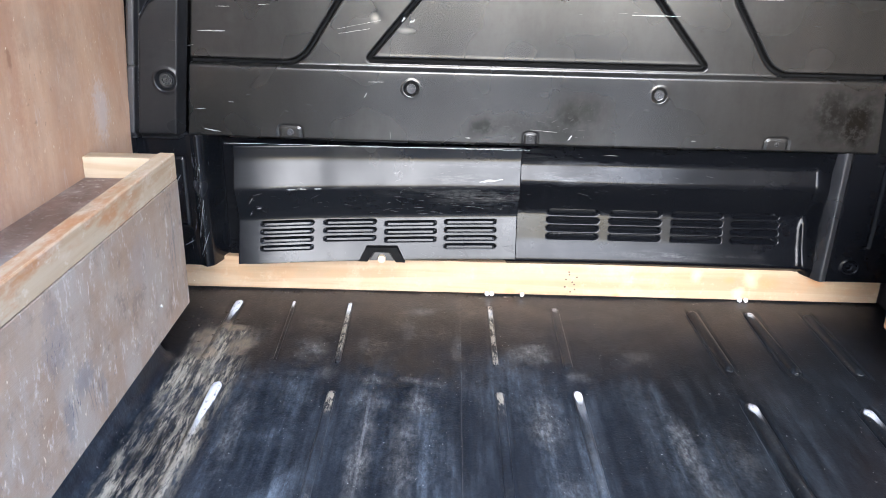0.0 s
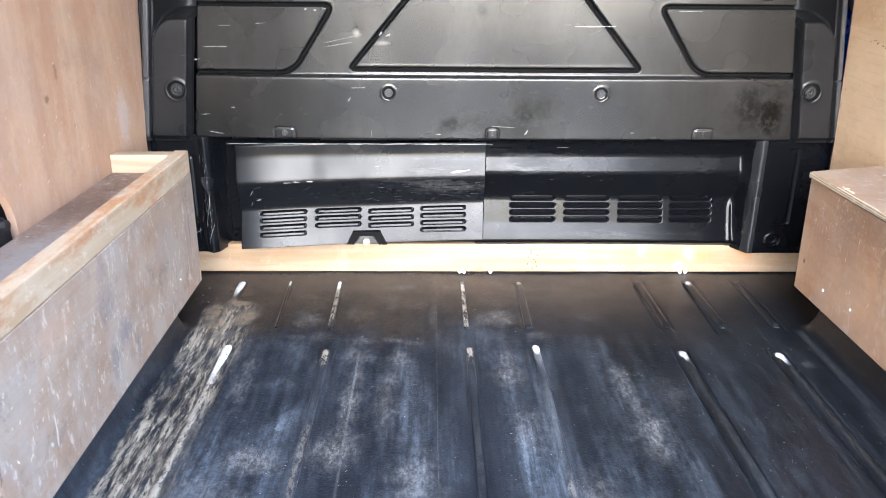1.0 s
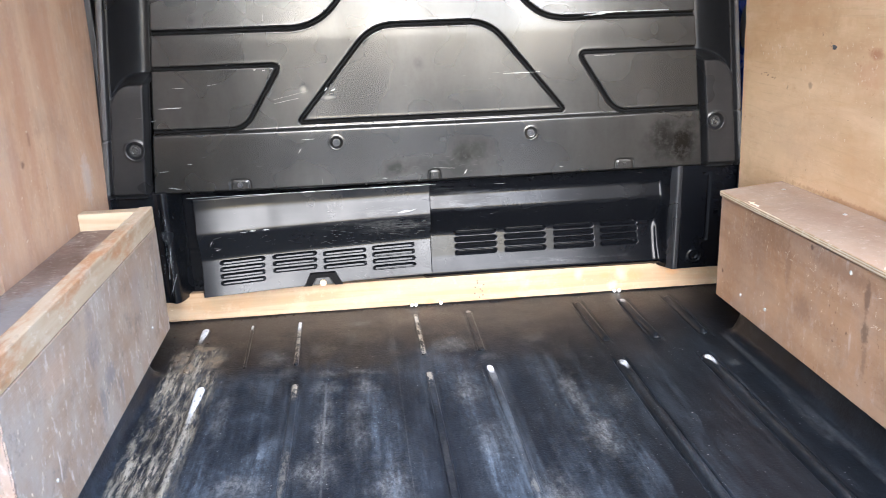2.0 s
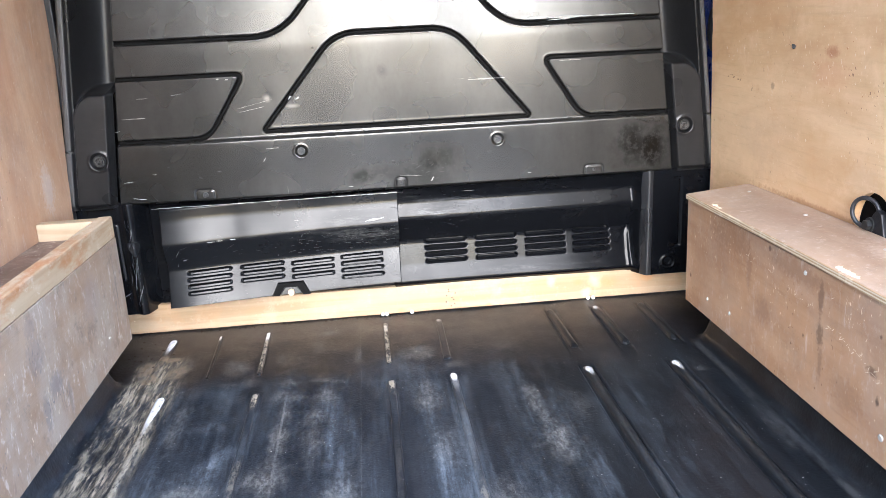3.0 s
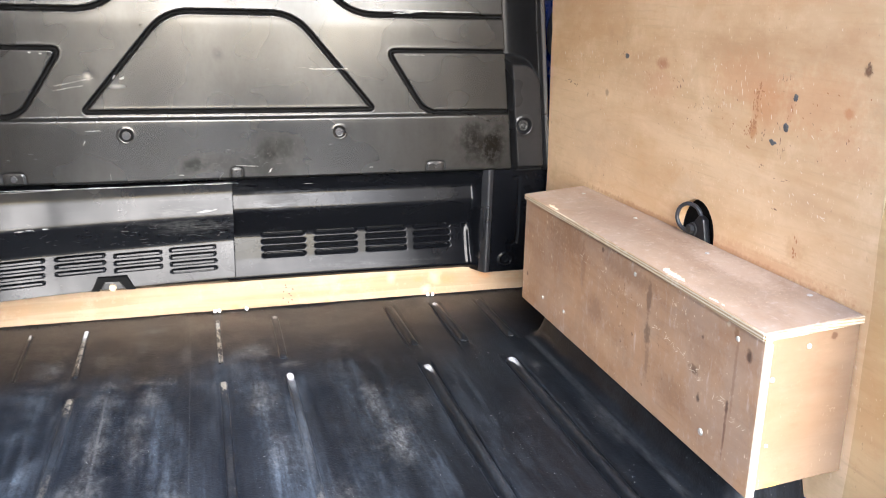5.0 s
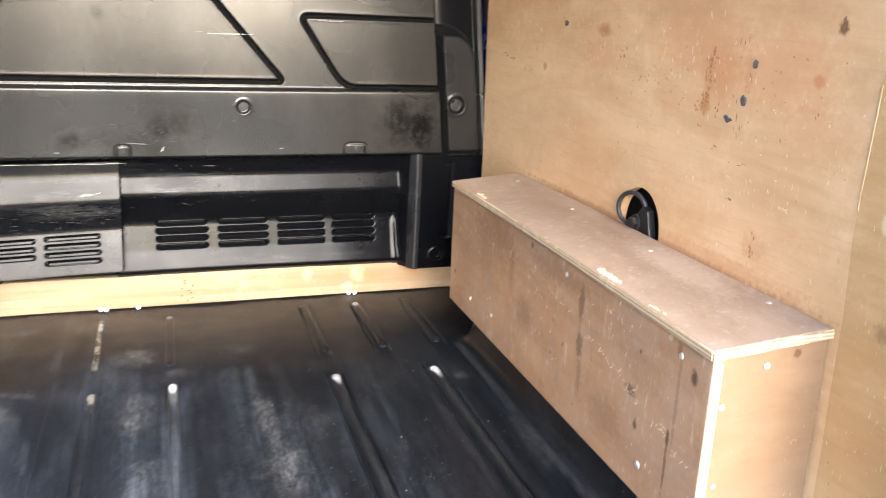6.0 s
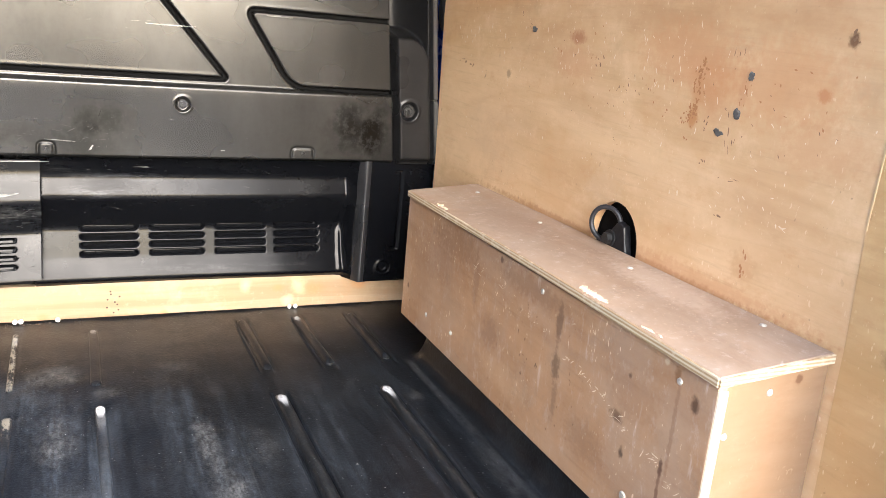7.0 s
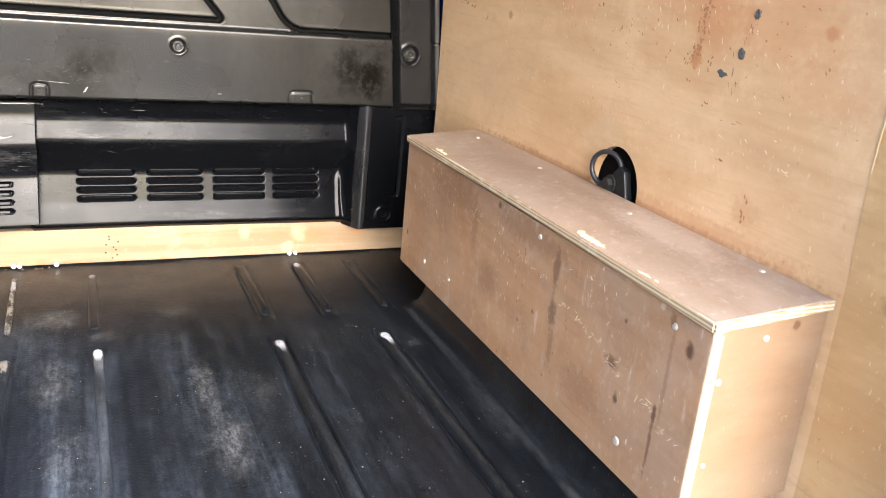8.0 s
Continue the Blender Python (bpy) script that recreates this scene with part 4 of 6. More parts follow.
# ---- bulkhead ----
bulkhead = thing("bulkhead", (0, FRONT, 0), "black pressed bulkhead with trapezoid grooves and scratches", "bulkhead", kind="structure")
MID = rounded([(-0.307, 0.483), (0.307, 0.483), (0.131, 0.690), (-0.131, 0.690)], (0.012, 0.012, 0.05, 0.05))
LOW_L = rounded([(-0.70, 0.474), (-0.428, 0.474), (-0.338, 0.613), (-0.70, 0.613)], (0, 0.034, 0.022, 0), False)
TOP_L = rounded([(-0.70, 0.690), (-0.250, 0.690), (-0.012, 0.965), (0.0, 0.965)], (0, 0.062, 0.05, 0), False)
mirror = lambda pts: [np.array((-p[0], p[1])) for p in pts]
LINES = [MID, LOW_L, mirror(LOW_L), TOP_L, mirror(TOP_L)]


def edge_x(z):
    return 0.650 - (z - 0.345) * 0.105


def bulk_shape(x, z):
    y = np.full(x.shape, FRONT)
    d = np.full(x.shape, 9.0)
    for ln in LINES:
        d = np.minimum(d, line_dist(x, z, ln))
    y = y + 0.012 * step(d, 0.0050, 0.0034) - 0.0003 * np.exp(-((d - 0.0078) / 0.002) ** 2)
    # above the knee the sheet leans back
    y = y + 0.0275 * (z - 0.668 + np.sqrt((z - 0.668) ** 2 + 0.008 ** 2))
    # and it bows away towards the driver's side, added to darken that side's reflection
    y = y + 0.045 * np.minimum(x + 0.05, 0) ** 2
    # the lower band stands a little proud, with a rounded shoulder
    y = y - 0.007 * step(z, 0.474, 0.463) + 0.004 * np.clip((0.455 - z) / 0.12, 0, 1)
    # gentle oil-canning of the pressing
    y = y + 0.0022 * np.sin(x * 4.1 + 0.6) * np.sin(z * 9.0) + 0.0012 * np.sin(x * 11 + z * 7)
    # clips and tabs
    for sx in (-0.226, 0.226):
        y = y + 0.004 * step(np.hypot(x - sx, z - 0.434), 0.0135, 0.0105) - 0.0012 * np.exp(-((np.hypot(x - sx, z - 0.434) - 0.0155) / 0.002) ** 2)
    for sx, hw in ((-0.452, 0.022), (-0.003, 0.013), (0.456, 0.022)):
        dd = np.hypot(np.maximum(np.abs(x - sx) - hw + 0.008, 0), np.maximum(z - 0.350, 0)) - 0.008
        y = y + 0.003 * step(np.abs(dd), 0.0026, 0.001)
    y = y + 0.010 * step(z, 0.336, 0.330)
    # dent
    y = y + 0.0006 * np.exp(-((x + 0.291) ** 2 + (z - 0.558) ** 2) / 0.011 ** 2)
    return x, y, z


zs = np.concatenate([np.arange(0.330, 0.80, 0.002), np.arange(0.80, ROOF + 0.01, 0.02)])


def bulk_panel(u, z):
    return bulk_shape(u * (edge_x(z) - 0.004), z)


panel = part("panel", sheet(np.linspace(-1, 1, 641), zs, bulk_panel), M_BULK, bulkhead, smooth=True)
thicken(panel, 0.0016)
# shade in the grooves is painted: their faces take the dull black
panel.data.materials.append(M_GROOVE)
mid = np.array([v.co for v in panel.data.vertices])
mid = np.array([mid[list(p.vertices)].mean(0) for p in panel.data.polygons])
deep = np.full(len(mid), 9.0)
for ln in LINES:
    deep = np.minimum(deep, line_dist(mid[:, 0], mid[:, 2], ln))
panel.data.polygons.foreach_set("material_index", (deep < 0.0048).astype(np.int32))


def pillar_shape(side):
    def shape(u, z):
        """u runs from the panel's edge (0) to the outer seam (1)."""
        x0 = edge_x(z)
        x = x0 + u * (0.098 if side > 0 else 0.103)
        y = np.full(x.shape, 1.681)
        y = y + 0.030 * step(u, 0.10, 0.0)
        crown = 0.592 - 0.045 * (1 - np.sqrt(np.clip(1 - (np.clip(u - 0.36, 0, 0.36) / 0.37) ** 2, 0, 1)))
        top = step(z - crown, -0.010, 0.014)
        scoop = 0.085 * np.clip(1 - ((u - 0.20) / 0.56) ** 2, 0, 1) * top
        y = y + scoop + 0.006 * np.exp(-((z - crown) / 0.006) ** 2) * step(u, 0.05, 0.15) * step(u, 0.78, 0.70)
        y = y + 0.014 * step(np.abs(u - 0.80), 0.045, 0.015)
        y = y + 0.010 * step(u, 0.94, 1.0)
        r = np.hypot(x - 0.669, z - 0.441)
        y = y + 0.008 * step(r, 0.019, 0.0145) - 0.002 * np.exp(-((r - 0.021) / 0.003) ** 2)
        y = y + 0.006 * step(np.abs(z - 0.465), 0.003, 0.001) * step(u, 0.80, 0.84)
        y = y + 0.014 * step(z, 0.345, 0.332)
        return side * x, y, z

    return shape


for side in (-1, 1):
    us = np.linspace(0, 1, 56) if side > 0 else np.linspace(1, 0, 56)
    pillar = part("pillar", sheet(us, zs, pillar_shape(side)), M_PILLAR, bulkhead, "black moulded pillar with a scooped recess", smooth=True)
    pillar.data.materials.append(M_STRIP)
    pillar.data.polygons.foreach_set("material_index", np.array([int(abs(p.center.x) - edge_x(p.center.z) > 0.086) for p in pillar.data.polygons], np.int32))
    thicken(pillar, 0.0016)
FACE = pose(0, 0, 0, 90, 0, 0)
for sx, sz, r, y in ((-0.226, 0.434, 0.0085, 1.698), (0.226, 0.434, 0.0085, 1.698), (-0.669, 0.441, 0.0115, 1.686), (0.669, 0.441, 0.0115, 1.686),
                     (-0.452, 0.347, 0.006, 1.702), (-0.003, 0.347, 0.006, 1.702), (0.456, 0.347, 0.006, 1.702)):
    bm = bmesh.new()
    disc(bm, Matrix.Translation((sx, y, sz)) @ FACE, r, 0.008, 20)
    torus(bm, Matrix.Translation((sx, y - 0.0045, sz)) @ FACE, r * 0.62, r * 0.14, n=20, k=8)
    disc(bm, Matrix.Translation((sx, y - 0.005, sz)) @ FACE, r * 0.22, 0.004, 10)
    part("clip", bm, M_CLIP if r > 0.01 else M_IRON, bulkhead, "worn round fixing clip")


def scratch(bm, x, y, z, length, thick, tilt=0.0, seed=0):
    """A thin ragged mark lying on an upright face."""
    rnd = random.Random(seed)
    n = 8
    lo, hi = [], []
    for i in range(n + 1):
        u = (i / n - 0.5) * length
        t = thick * (0.35 + 0.65 * rnd.random()) * math.sin(math.pi * min(max(i / n, 0.06), 0.94)) ** 0.5
        c = math.sin(radians(tilt)) * u + rnd.uniform(-0.15, 0.15) * thick
        lo.append(bm.verts.new((x + u * math.cos(radians(tilt)), y, z + c - t / 2)))
        hi.append(bm.verts.new((x + u * math.cos(radians(tilt)), y, z + c + t / 2)))
    for i in range(n):
        bm.faces.new((lo[i], lo[i + 1], hi[i + 1], hi[i]))


bm = bmesh.new()
MARKS = ((0.205, 0.573, 0.085, 0.0028, 0), (-0.585, 0.527, 0.06, 0.0026, 1), (-0.565, 0.570, 0.025, 0.0018, 0), (-0.56, 0.4, 0.010, 0.0016, 0), (-0.62, 0.385, 0.02, 0.0018, 3),
         (-0.60, 0.345, 0.03, 0.0022, -8), (0.02, 0.362, 0.05, 0.0015, -4), (-0.32, 0.545, 0.08, 0.0012, 12), (0.40, 0.699, 0.10, 0.006, 0), (0.49, 0.6995, 0.12, 0.003, 0), (0.375, 0.695, 0.05, 0.004, 2), (0.40, 0.604, 0.05, 0.002, 0), (0.23, 0.692, 0.02, 0.002, 8), (-0.367, 0.712, 0.02, 0.0015, 85), (-0.33, 0.533, 0.06, 0.0016, 10), (-0.24, 0.555, 0.01, 0.008, 30),
         (-0.225, 0.553, 0.01, 0.007, 20), (-0.375, 0.602, 0.006, 0.004, 0), (-0.395, 0.604, 0.006, 0.004, 0), (-0.49, 0.575, 0.02, 0.0015, 5), (-0.29, 0.445, 0.03, 0.002, 2), (-0.31, 0.42, 0.012, 0.004, 60),
         (0.07, 0.35, 0.012, 0.006, 50), (-0.63, 0.50, 0.012, 0.003, 10), (-0.12, 0.345, 0.01, 0.003, 0), (0.3, 0.35, 0.008, 0.003, 0))
for i, (x, z, ln, th, tl) in enumerate(MARKS):
    yy = float(bulk_shape(np.array([x]), np.array([z]))[1][0]) - 0.0012
    scratch(bm, x, yy, z, ln, th, tl, i)
tagged(part("scratches", bm, M_SCRATCH, bulkhead, "pale scratches in the black paint"), kind="stuff")
bm = bmesh.new()
scratch(bm, -0.072, FRONT - 0.0085, 0.376, 0.034, 0.0022, 89.9, 41)
scratch(bm, 0.045, FRONT - 0.0085, 0.418, 0.012, 0.0022, 80, 42)
scratch(bm, 0.085, FRONT - 0.0085, 0.412, 0.016, 0.003, 70, 43)
tagged(part("dark_nicks", bm, M_GROOVE, bulkhead, "dark upright nicks in the lower band"), kind="stuff")


def vent_rows(x, z, groups, rows_of, top, pitch, half, width):
    """Depth of the louvre slots at x, z."""
    d = np.zeros(x.shape)
    for gx, n in zip(groups, rows_of):
        for k in range(n):
            zz = top - pitch * k
            a = np.hypot(np.maximum(np.abs(x - gx) - width + half, 0), z - zz)
            d = np.maximum(d, step(a, half, half - 0.0016) * (1 - 0.5 * np.clip((zz + half - z) / (2 * half), 0, 1)))
    return d


def folds(z, pts):
    zz, yy = [p[0] for p in pts][::-1], [p[1] for p in pts][::-1]
    k = sum(np.interp(z + o, zz, yy) for o in (-0.006, -0.003, 0, 0.003, 0.006)) / 5
    return k


# fixed vented panel below the bulkhead, with its moulded corner
LOWER = ((0.336, 1.722), (0.318, 1.732), (0.288, 1.746), (0.250, 1.733), (0.183, 1.768), (0.122, 1.754), (0.083, 1.738), (0.070, 1.756))
GX = (0.100, 0.226, 0.351, 0.474)


def lower_right(x, z):
    y = folds(z, LOWER)
    y = y + 0.016 * vent_rows(np.where(x > 0.41, 0.474 + (x - 0.468) * 1.10, x), z, GX, (4, 4, 4, 4), 0.181, 0.0165, 0.0056, 0.051)
    y = y + 0.002 * np.sin(x * 9) * np.sin(z * 20)
    end = 0.560 + 0.022 * step(z, 0.160, 0.215)
    y = y - 0.0018 * np.exp(-((x - end) / 0.0050) ** 2) * step(z, 0.225, 0.200)
    pad = step(x, 0.562, 0.596)
    y = (y + 0.004 * step(x, end, end + 0.03)) * (1 - pad) + (1.708 + 0.02 * (0.3 - z)) * pad
    y = y - 0.0036 * np.exp(-((x - 0.598) / 0.009) ** 2)
    frame_l = np.maximum(np.abs(x - 0.640) - 0.036, np.abs(z - 0.225) - 0.085)
    y = y + 0.004 * step(np.abs(frame_l), 0.004, 0.001) * step(x, 0.655, 0.668)
    r = np.hypot(x - 0.650, z - 0.098)
    y = y + 0.008 * step(r, 0.014, 0.010) - 0.003 * np.exp(-((r - 0.016) / 0.003) ** 2)
    return x, y, z


zl = np.arange(0.066, 0.338, 0.002)
lower = part("lower_panel", sheet(np.arange(-0.60, 0.756, 0.003), zl, lambda x, z: (x, np.where(x < -0.03, np.maximum(lower_right(x, z)[1], 1.765), lower_right(x, z)[1]), z)), M_LOWER, bulkhead, "glossy black vented lower panel", smooth=True)


def lower_left(x, z):
    a = -x
    pad = step(a, 0.600, 0.622)
    y = 1.770 * (1 - pad) + (1.712 + 0.02 * (0.3 - z)) * pad
    y = y - 0.010 * np.exp(-((a - 0.632) / 0.010) ** 2)
    r = np.hypot(a - 0.70, z - 0.10)
    y = y + 0.008 * step(r, 0.018, 0.013)
    y = y + 0.003 * step(np.abs(np.maximum(np.abs(a - 0.69) - 0.03, np.abs(z - 0.22) - 0.07)), 0.004, 0.001)
    return x, y, z


thicken(part("corner_moulding", sheet(np.arange(-0.757, -0.575, 0.003), zl, lower_left), M_CORNER, bulkhead, "scraped black moulded corner", smooth=True), 0.002)
thicken(lower, 0.002)
# ridge faces get a lighter, glossier black that paints in their soft highlight
lower.data.materials.append(M_RIDGE_LIT)
lower.data.polygons.foreach_set("material_index", np.array([1 if 0.582 < p.center.x < 0.606 else 0 for p in lower.data.polygons], np.int32))

bm = bmesh.new()
bmesh.ops.create_uvsphere(bm, u_segments=20, v_segments=14, radius=1, matrix=Matrix.Translation((0.741, 1.712, 0.655)) @ Matrix.Diagonal((0.010, 0.018, 0.050, 1)))
part("rubber_stop", bm, M_BLACK, bulkhead, "black rubber stop", smooth=True)
part("pillar_trim", block(-0.7565, -0.728, 1.725, 1.80, 0.33, ROOF - 0.004, bevel=0.003), M_BLACK, bulkhead, "black rubber trim")
for side in (-1, 1):
    part("side_trim", block(*sorted((side * 0.7475, side * 0.7555)), 1.44, 1.80, 0.002, 0.34, bevel=0.001), M_BLACK, bulkhead, "black side trim")
bm = bmesh.new()
rnd = random.Random(55)
for i in range(120):
    z = rnd.choice((rnd.uniform(0.09, 0.31), rnd.gauss(0.15, 0.03), rnd.gauss(0.25, 0.03)))
    x = rnd.choice((rnd.gauss(-0.633, 0.0035), rnd.gauss(-0.633, 0.0035), rnd.gauss(-0.645, 0.012)))
    if 0.085 < z < 0.325:
        yy = float(lower_left(np.array([x]), np.array([z]))[1][0]) - 0.0012
        scratch(bm, x, yy, z, rnd.uniform(0.003, 0.014), rnd.uniform(0.0008, 0.0034), rnd.uniform(72, 104), 1200 + i)
for i, (x, z, ln, th, tl) in enumerate(((-0.634, 0.24, 0.07, 0.005, 86), (-0.632, 0.17, 0.08, 0.007, 80), (-0.640, 0.29, 0.03, 0.004, 95), (-0.628, 0.12, 0.05, 0.004, 70), (-0.66, 0.12, 0.02, 0.003, 30), (-0.67, 0.25, 0.02, 0.003, 60))):
    scratch(bm, x, 1.699, z, ln, th, tl, 300 + i)
tagged(part("scrapes", bm, M_SCRATCH, bulkhead, "white scrapes on the corner moulding"), kind="stuff")

rnd = random.Random(77)
bm = bmesh.new()
for i in range(55):
    x, z = rnd.choice((rnd.gauss(0.13, 0.09), rnd.uniform(0.0, 0.52))), rnd.choice((rnd.gauss(0.262, 0.010), rnd.gauss(0.235, 0.012), rnd.gauss(0.305, 0.010)))
    yy = float(lower_right(np.array([x]), np.array([z]))[1][0]) - 0.0012
    scratch(bm, x, yy, z, rnd.choice((0.003, 0.005, 0.014)) * rnd.uniform(0.5, 1.5), rnd.uniform(0.0003, 0.0009), rnd.uniform(-25, 25), 500 + i)
tagged(part("scuffs", bm, M_SCUFF, lower, "fine grey scuffs in the gloss"), kind="stuff")
bm = bmesh.new()
for i in range(130):
    x, z = rnd.uniform(-0.62, 0.60), rnd.choice((rnd.gauss(0.38, 0.03), rnd.gauss(0.55, 0.05), rnd.uniform(0.35, 0.72)))
    if rnd.random() < 0.35:
        x, z = rnd.gauss(0.03, 0.07), rnd.gauss(0.375, 0.02)
    if z < 0.345:
        continue
    yy = float(bulk_shape(np.array([x]), np.array([z]))[1][0]) - 0.0010
    scratch(bm, x, yy, z, rnd.choice((0.002, 0.004, 0.012)) * rnd.uniform(0.5, 1.4), rnd.uniform(0.0004, 0.0014), rnd.choice((rnd.uniform(-10, 10), rnd.uniform(-80, 80))), 700 + i)
tagged(part("scuffs", bm, M_SCUFF, bulkhead, "faint grey nicks in the paint"), kind="stuff")

# ---- loose access cover, hung in front of the opening ----
cover = thing("access_cover", (-0.29, 1.69, 0.074), "scuffed black plastic access cover with louvres, hanging loose on the batten", "access cover")
FX = (-0.467, -0.345, -0.226, -0.108)


DROP_L, DROP_R = (0.0, 0.029, 0.080, 0.147, 0.227), (0.0, 0.027, 0.074, 0.137, 0.220)
FOLDS_AT, DEPTH = (0.0, 0.09, 0.30, 0.62, 1.0), (1.724, 1.722, 1.705, 1.722, 1.690)


def louvres(x, v):
    """Where a slot opens in the cover, and where its tilted blade lies in the slot."""
    band = (v - 0.62) / 0.38 * 0.085
    gap, blade = np.zeros(x.shape), np.zeros(x.shape)
    for gx, n, first in zip(FX, (4, 3, 3, 4), (0.0095, 0.0100, 0.0145, 0.0125)):
        for k in range(n):
            up = band - first - 0.0156 * k
            a = np.hypot(np.maximum(np.abs(x - gx) - 0.0495 + 0.0045, 0), up)
            gap = np.maximum(gap, step(a, 0.0052, 0.0044))
            blade = np.maximum(blade, step(np.abs(x - gx), 0.0485, 0.0465) * step(up, -0.0022, -0.0012) * step(up, 0.0048, 0.0040))
    return gap, blade


def flap_shape(u, v):
    """u across 0..1, v down 0..1: the cover hangs askew, its bands taller at one end."""
    x = -0.565 + u * 0.552 + 0.007 * v * (1 - u) - 0.004 * v * u
    z = (0.317 + 0.004 * u) - np.interp(v, FOLDS_AT, DROP_L) * (1 - u) - np.interp(v, FOLDS_AT, DROP_R) * u
    y = sum(np.interp(v + o, FOLDS_AT, DEPTH) for o in (-0.02, -0.01, 0, 0.01, 0.02)) / 5
    y = y + (0.013 + 0.006 * v) * (u - 0.5) - 0.004 * np.sin(u * 5 + 1) * v - 0.009 * step(u, 0.32, 0.0)
    gap, blade = louvres(x, v)
    return x, y + 0.012 * gap * (1 - blade) + 0.0012 * gap * blade, z


us, vs = np.linspace(0, 1, 260), np.concatenate([np.linspace(1, 0.60, 130), np.linspace(0.60, 0, 50)[1:]])
bmf = sheet(us, vs, flap_shape)
mu, mv = np.meshgrid((us[1:] + us[:-1]) / 2, (vs[1:] + vs[:-1]) / 2)
gap, blade = louvres(flap_shape(mu, mv)[0], mv)
# the slots' dark insides are painted: gap faces take the black
for f, dark in zip(bmf.faces, (gap * (1 - blade)).ravel()):
    f.material_index = 1 if dark > 0.5 else 0
# the notch at the foot that clears the fastening
dead = [f for f in bmf.faces if abs(f.calc_center_median().x + 0.283) < 0.024 + 0.7 * max(0, 0.118 - f.calc_center_median().z) and f.calc_center_median().z < 0.121]
bmesh.ops.delete(bmf, geom=dead, context="FACES")
body = part("body", bmf, M_FLAP, cover, smooth=True)
body.data.materials.append(M_HOLE)
sol = body.modifiers.new("thick", "SOLIDIFY")
sol.thickness, sol.offset = 0.0025, -1
bm, streaks = bmesh.new(), bmesh.new()
for i in range(7):
    scratch(bm, -0.56 + 0.083 * i + 0.02, 1.7195, 0.3182, 0.085, 0.0022, 0.4, 50 + i)
for i in range(38):
    u, v = 1 - abs(rnd.gauss(0, 0.28)), rnd.gauss(0.47, 0.07)
    if 0.05 < u < 0.99 and 0.33 < v < 0.60:
        px, py, pz = flap_shape(np.array([u]), np.array([v]))
        scratch(streaks, float(px[0]), float(py[0]) - 0.0011, float(pz[0]), rnd.uniform(0.004, 0.018), rnd.uniform(0.0003, 0.0010), rnd.uniform(-4, 6), 1500 + i)
tagged(part("streaks", streaks, M_SCUFF, cover, "level grey scuffs along the dark band"), kind="stuff")
part("worn_edge", bm, M_SCRATCH, cover, "pale rubbed top edge")
bm = bmesh.new()
for u, v, ln, th, tl in ((0.895, 0.245, 0.045, 0.007, 8), (0.20, 0.315, 0.020, 0.0022, 1), (0.235, 0.31, 0.016, 0.0035, -3), (0.29, 0.31, 0.014, 0.004, 2), (0.055, 0.42, 0.016, 0.002, 60), (0.08, 0.50, 0.010, 0.0025, 10), (0.05, 0.55, 0.010, 0.002, 70)):
    px, py, pz = flap_shape(np.array([u]), np.array([v]))
    scratch(bm, float(px[0]), float(py[0]) - 0.0030, float(pz[0]), ln, th, tl, int(71 + u * 100))
tagged(part("scratches", bm, M_SCRATCH, cover, "white scratches"), kind="stuff")
bm = bmesh.new()
for i in range(130):
    u, v = rnd.choice((rnd.uniform(0.02, 0.98), min(0.98, max(0.3, rnd.gauss(0.75, 0.15))))), rnd.choice((min(0.6, max(0.33, rnd.gauss(0.46, 0.08))), rnd.uniform(0.02, 0.6), rnd.uniform(0.88, 0.98)))
    px, py, pz = flap_shape(np.array([u]), np.array([v]))
    scratch(bm, float(px[0]), float(py[0]) - 0.0010, float(pz[0]), rnd.choice((0.003, 0.006, 0.014)) * rnd.uniform(0.5, 1.5), rnd.uniform(0.0004, 0.0013), rnd.uniform(-30, 30), 900 + i)
tagged(part("scuffs", bm, M_SCUFF, cover, "fine grey scuffs in the plastic"), kind="stuff")
bm = bmesh.new()
LATCH = [(-0.281 + u, 0.0935 + v) for u, v in ((-0.046, 0), (-0.030, 0.030), (0.030, 0.030), (0.046, 0))]
INSIDE = [(-0.281 + u, 0.0935 + v) for u, v in ((0.028, 0), (0.016, 0.020), (-0.016, 0.020), (-0.028, 0))]
for y in (1.689, 1.716):
    for x, z in LATCH + INSIDE:
        bm.verts.new((x, y, z))
bm.verts.ensure_lookup_table()
for i in range(8):
    j = (i + 1) % 8
    bm.faces.new([bm.verts[k] for k in (i, j, j + 8, i + 8)])
for o in (0, 8):
    for q in ((0, 1, 6, 7), (1, 2, 5, 6), (2, 3, 4, 5)):
        bm.faces.new([bm.verts[k + o] for k in q])
bmesh.ops.recalc_face_normals(bm, faces=bm.faces)
part("latch_rim", bm, M_GROOVE, cover, "black moulded rim round the latch notch")
bm = bmesh.new()
brick(bm, -0.318, -0.246, 1.717, 1.722, 0.0945, 0.122, 0.001)
part("latch_plate", bm, M_HOLE, cover, "black recessed latch plate")
bm = bmesh.new()
disc(bm, Matrix.Translation((-0.281, 1.692, 0.1005)) @ FACE, 0.0080, 0.014, 20, 0.1)
part("plug", bm, M_BRASS, cover, "pale round plug")
bm = bmesh.new()
brick(bm, -0.307, -0.255, 1.693, 1.7165, 0.0945, 0.1125, 0.002)
for v in bm.verts:
    v.co.x = -0.281 + (v.co.x + 0.281) * (1 - 0.45 * (v.co.z - 0.0945) / 0.018)
part("latch_tongue", bm, M_TONGUE, cover, "dull grey tongue")

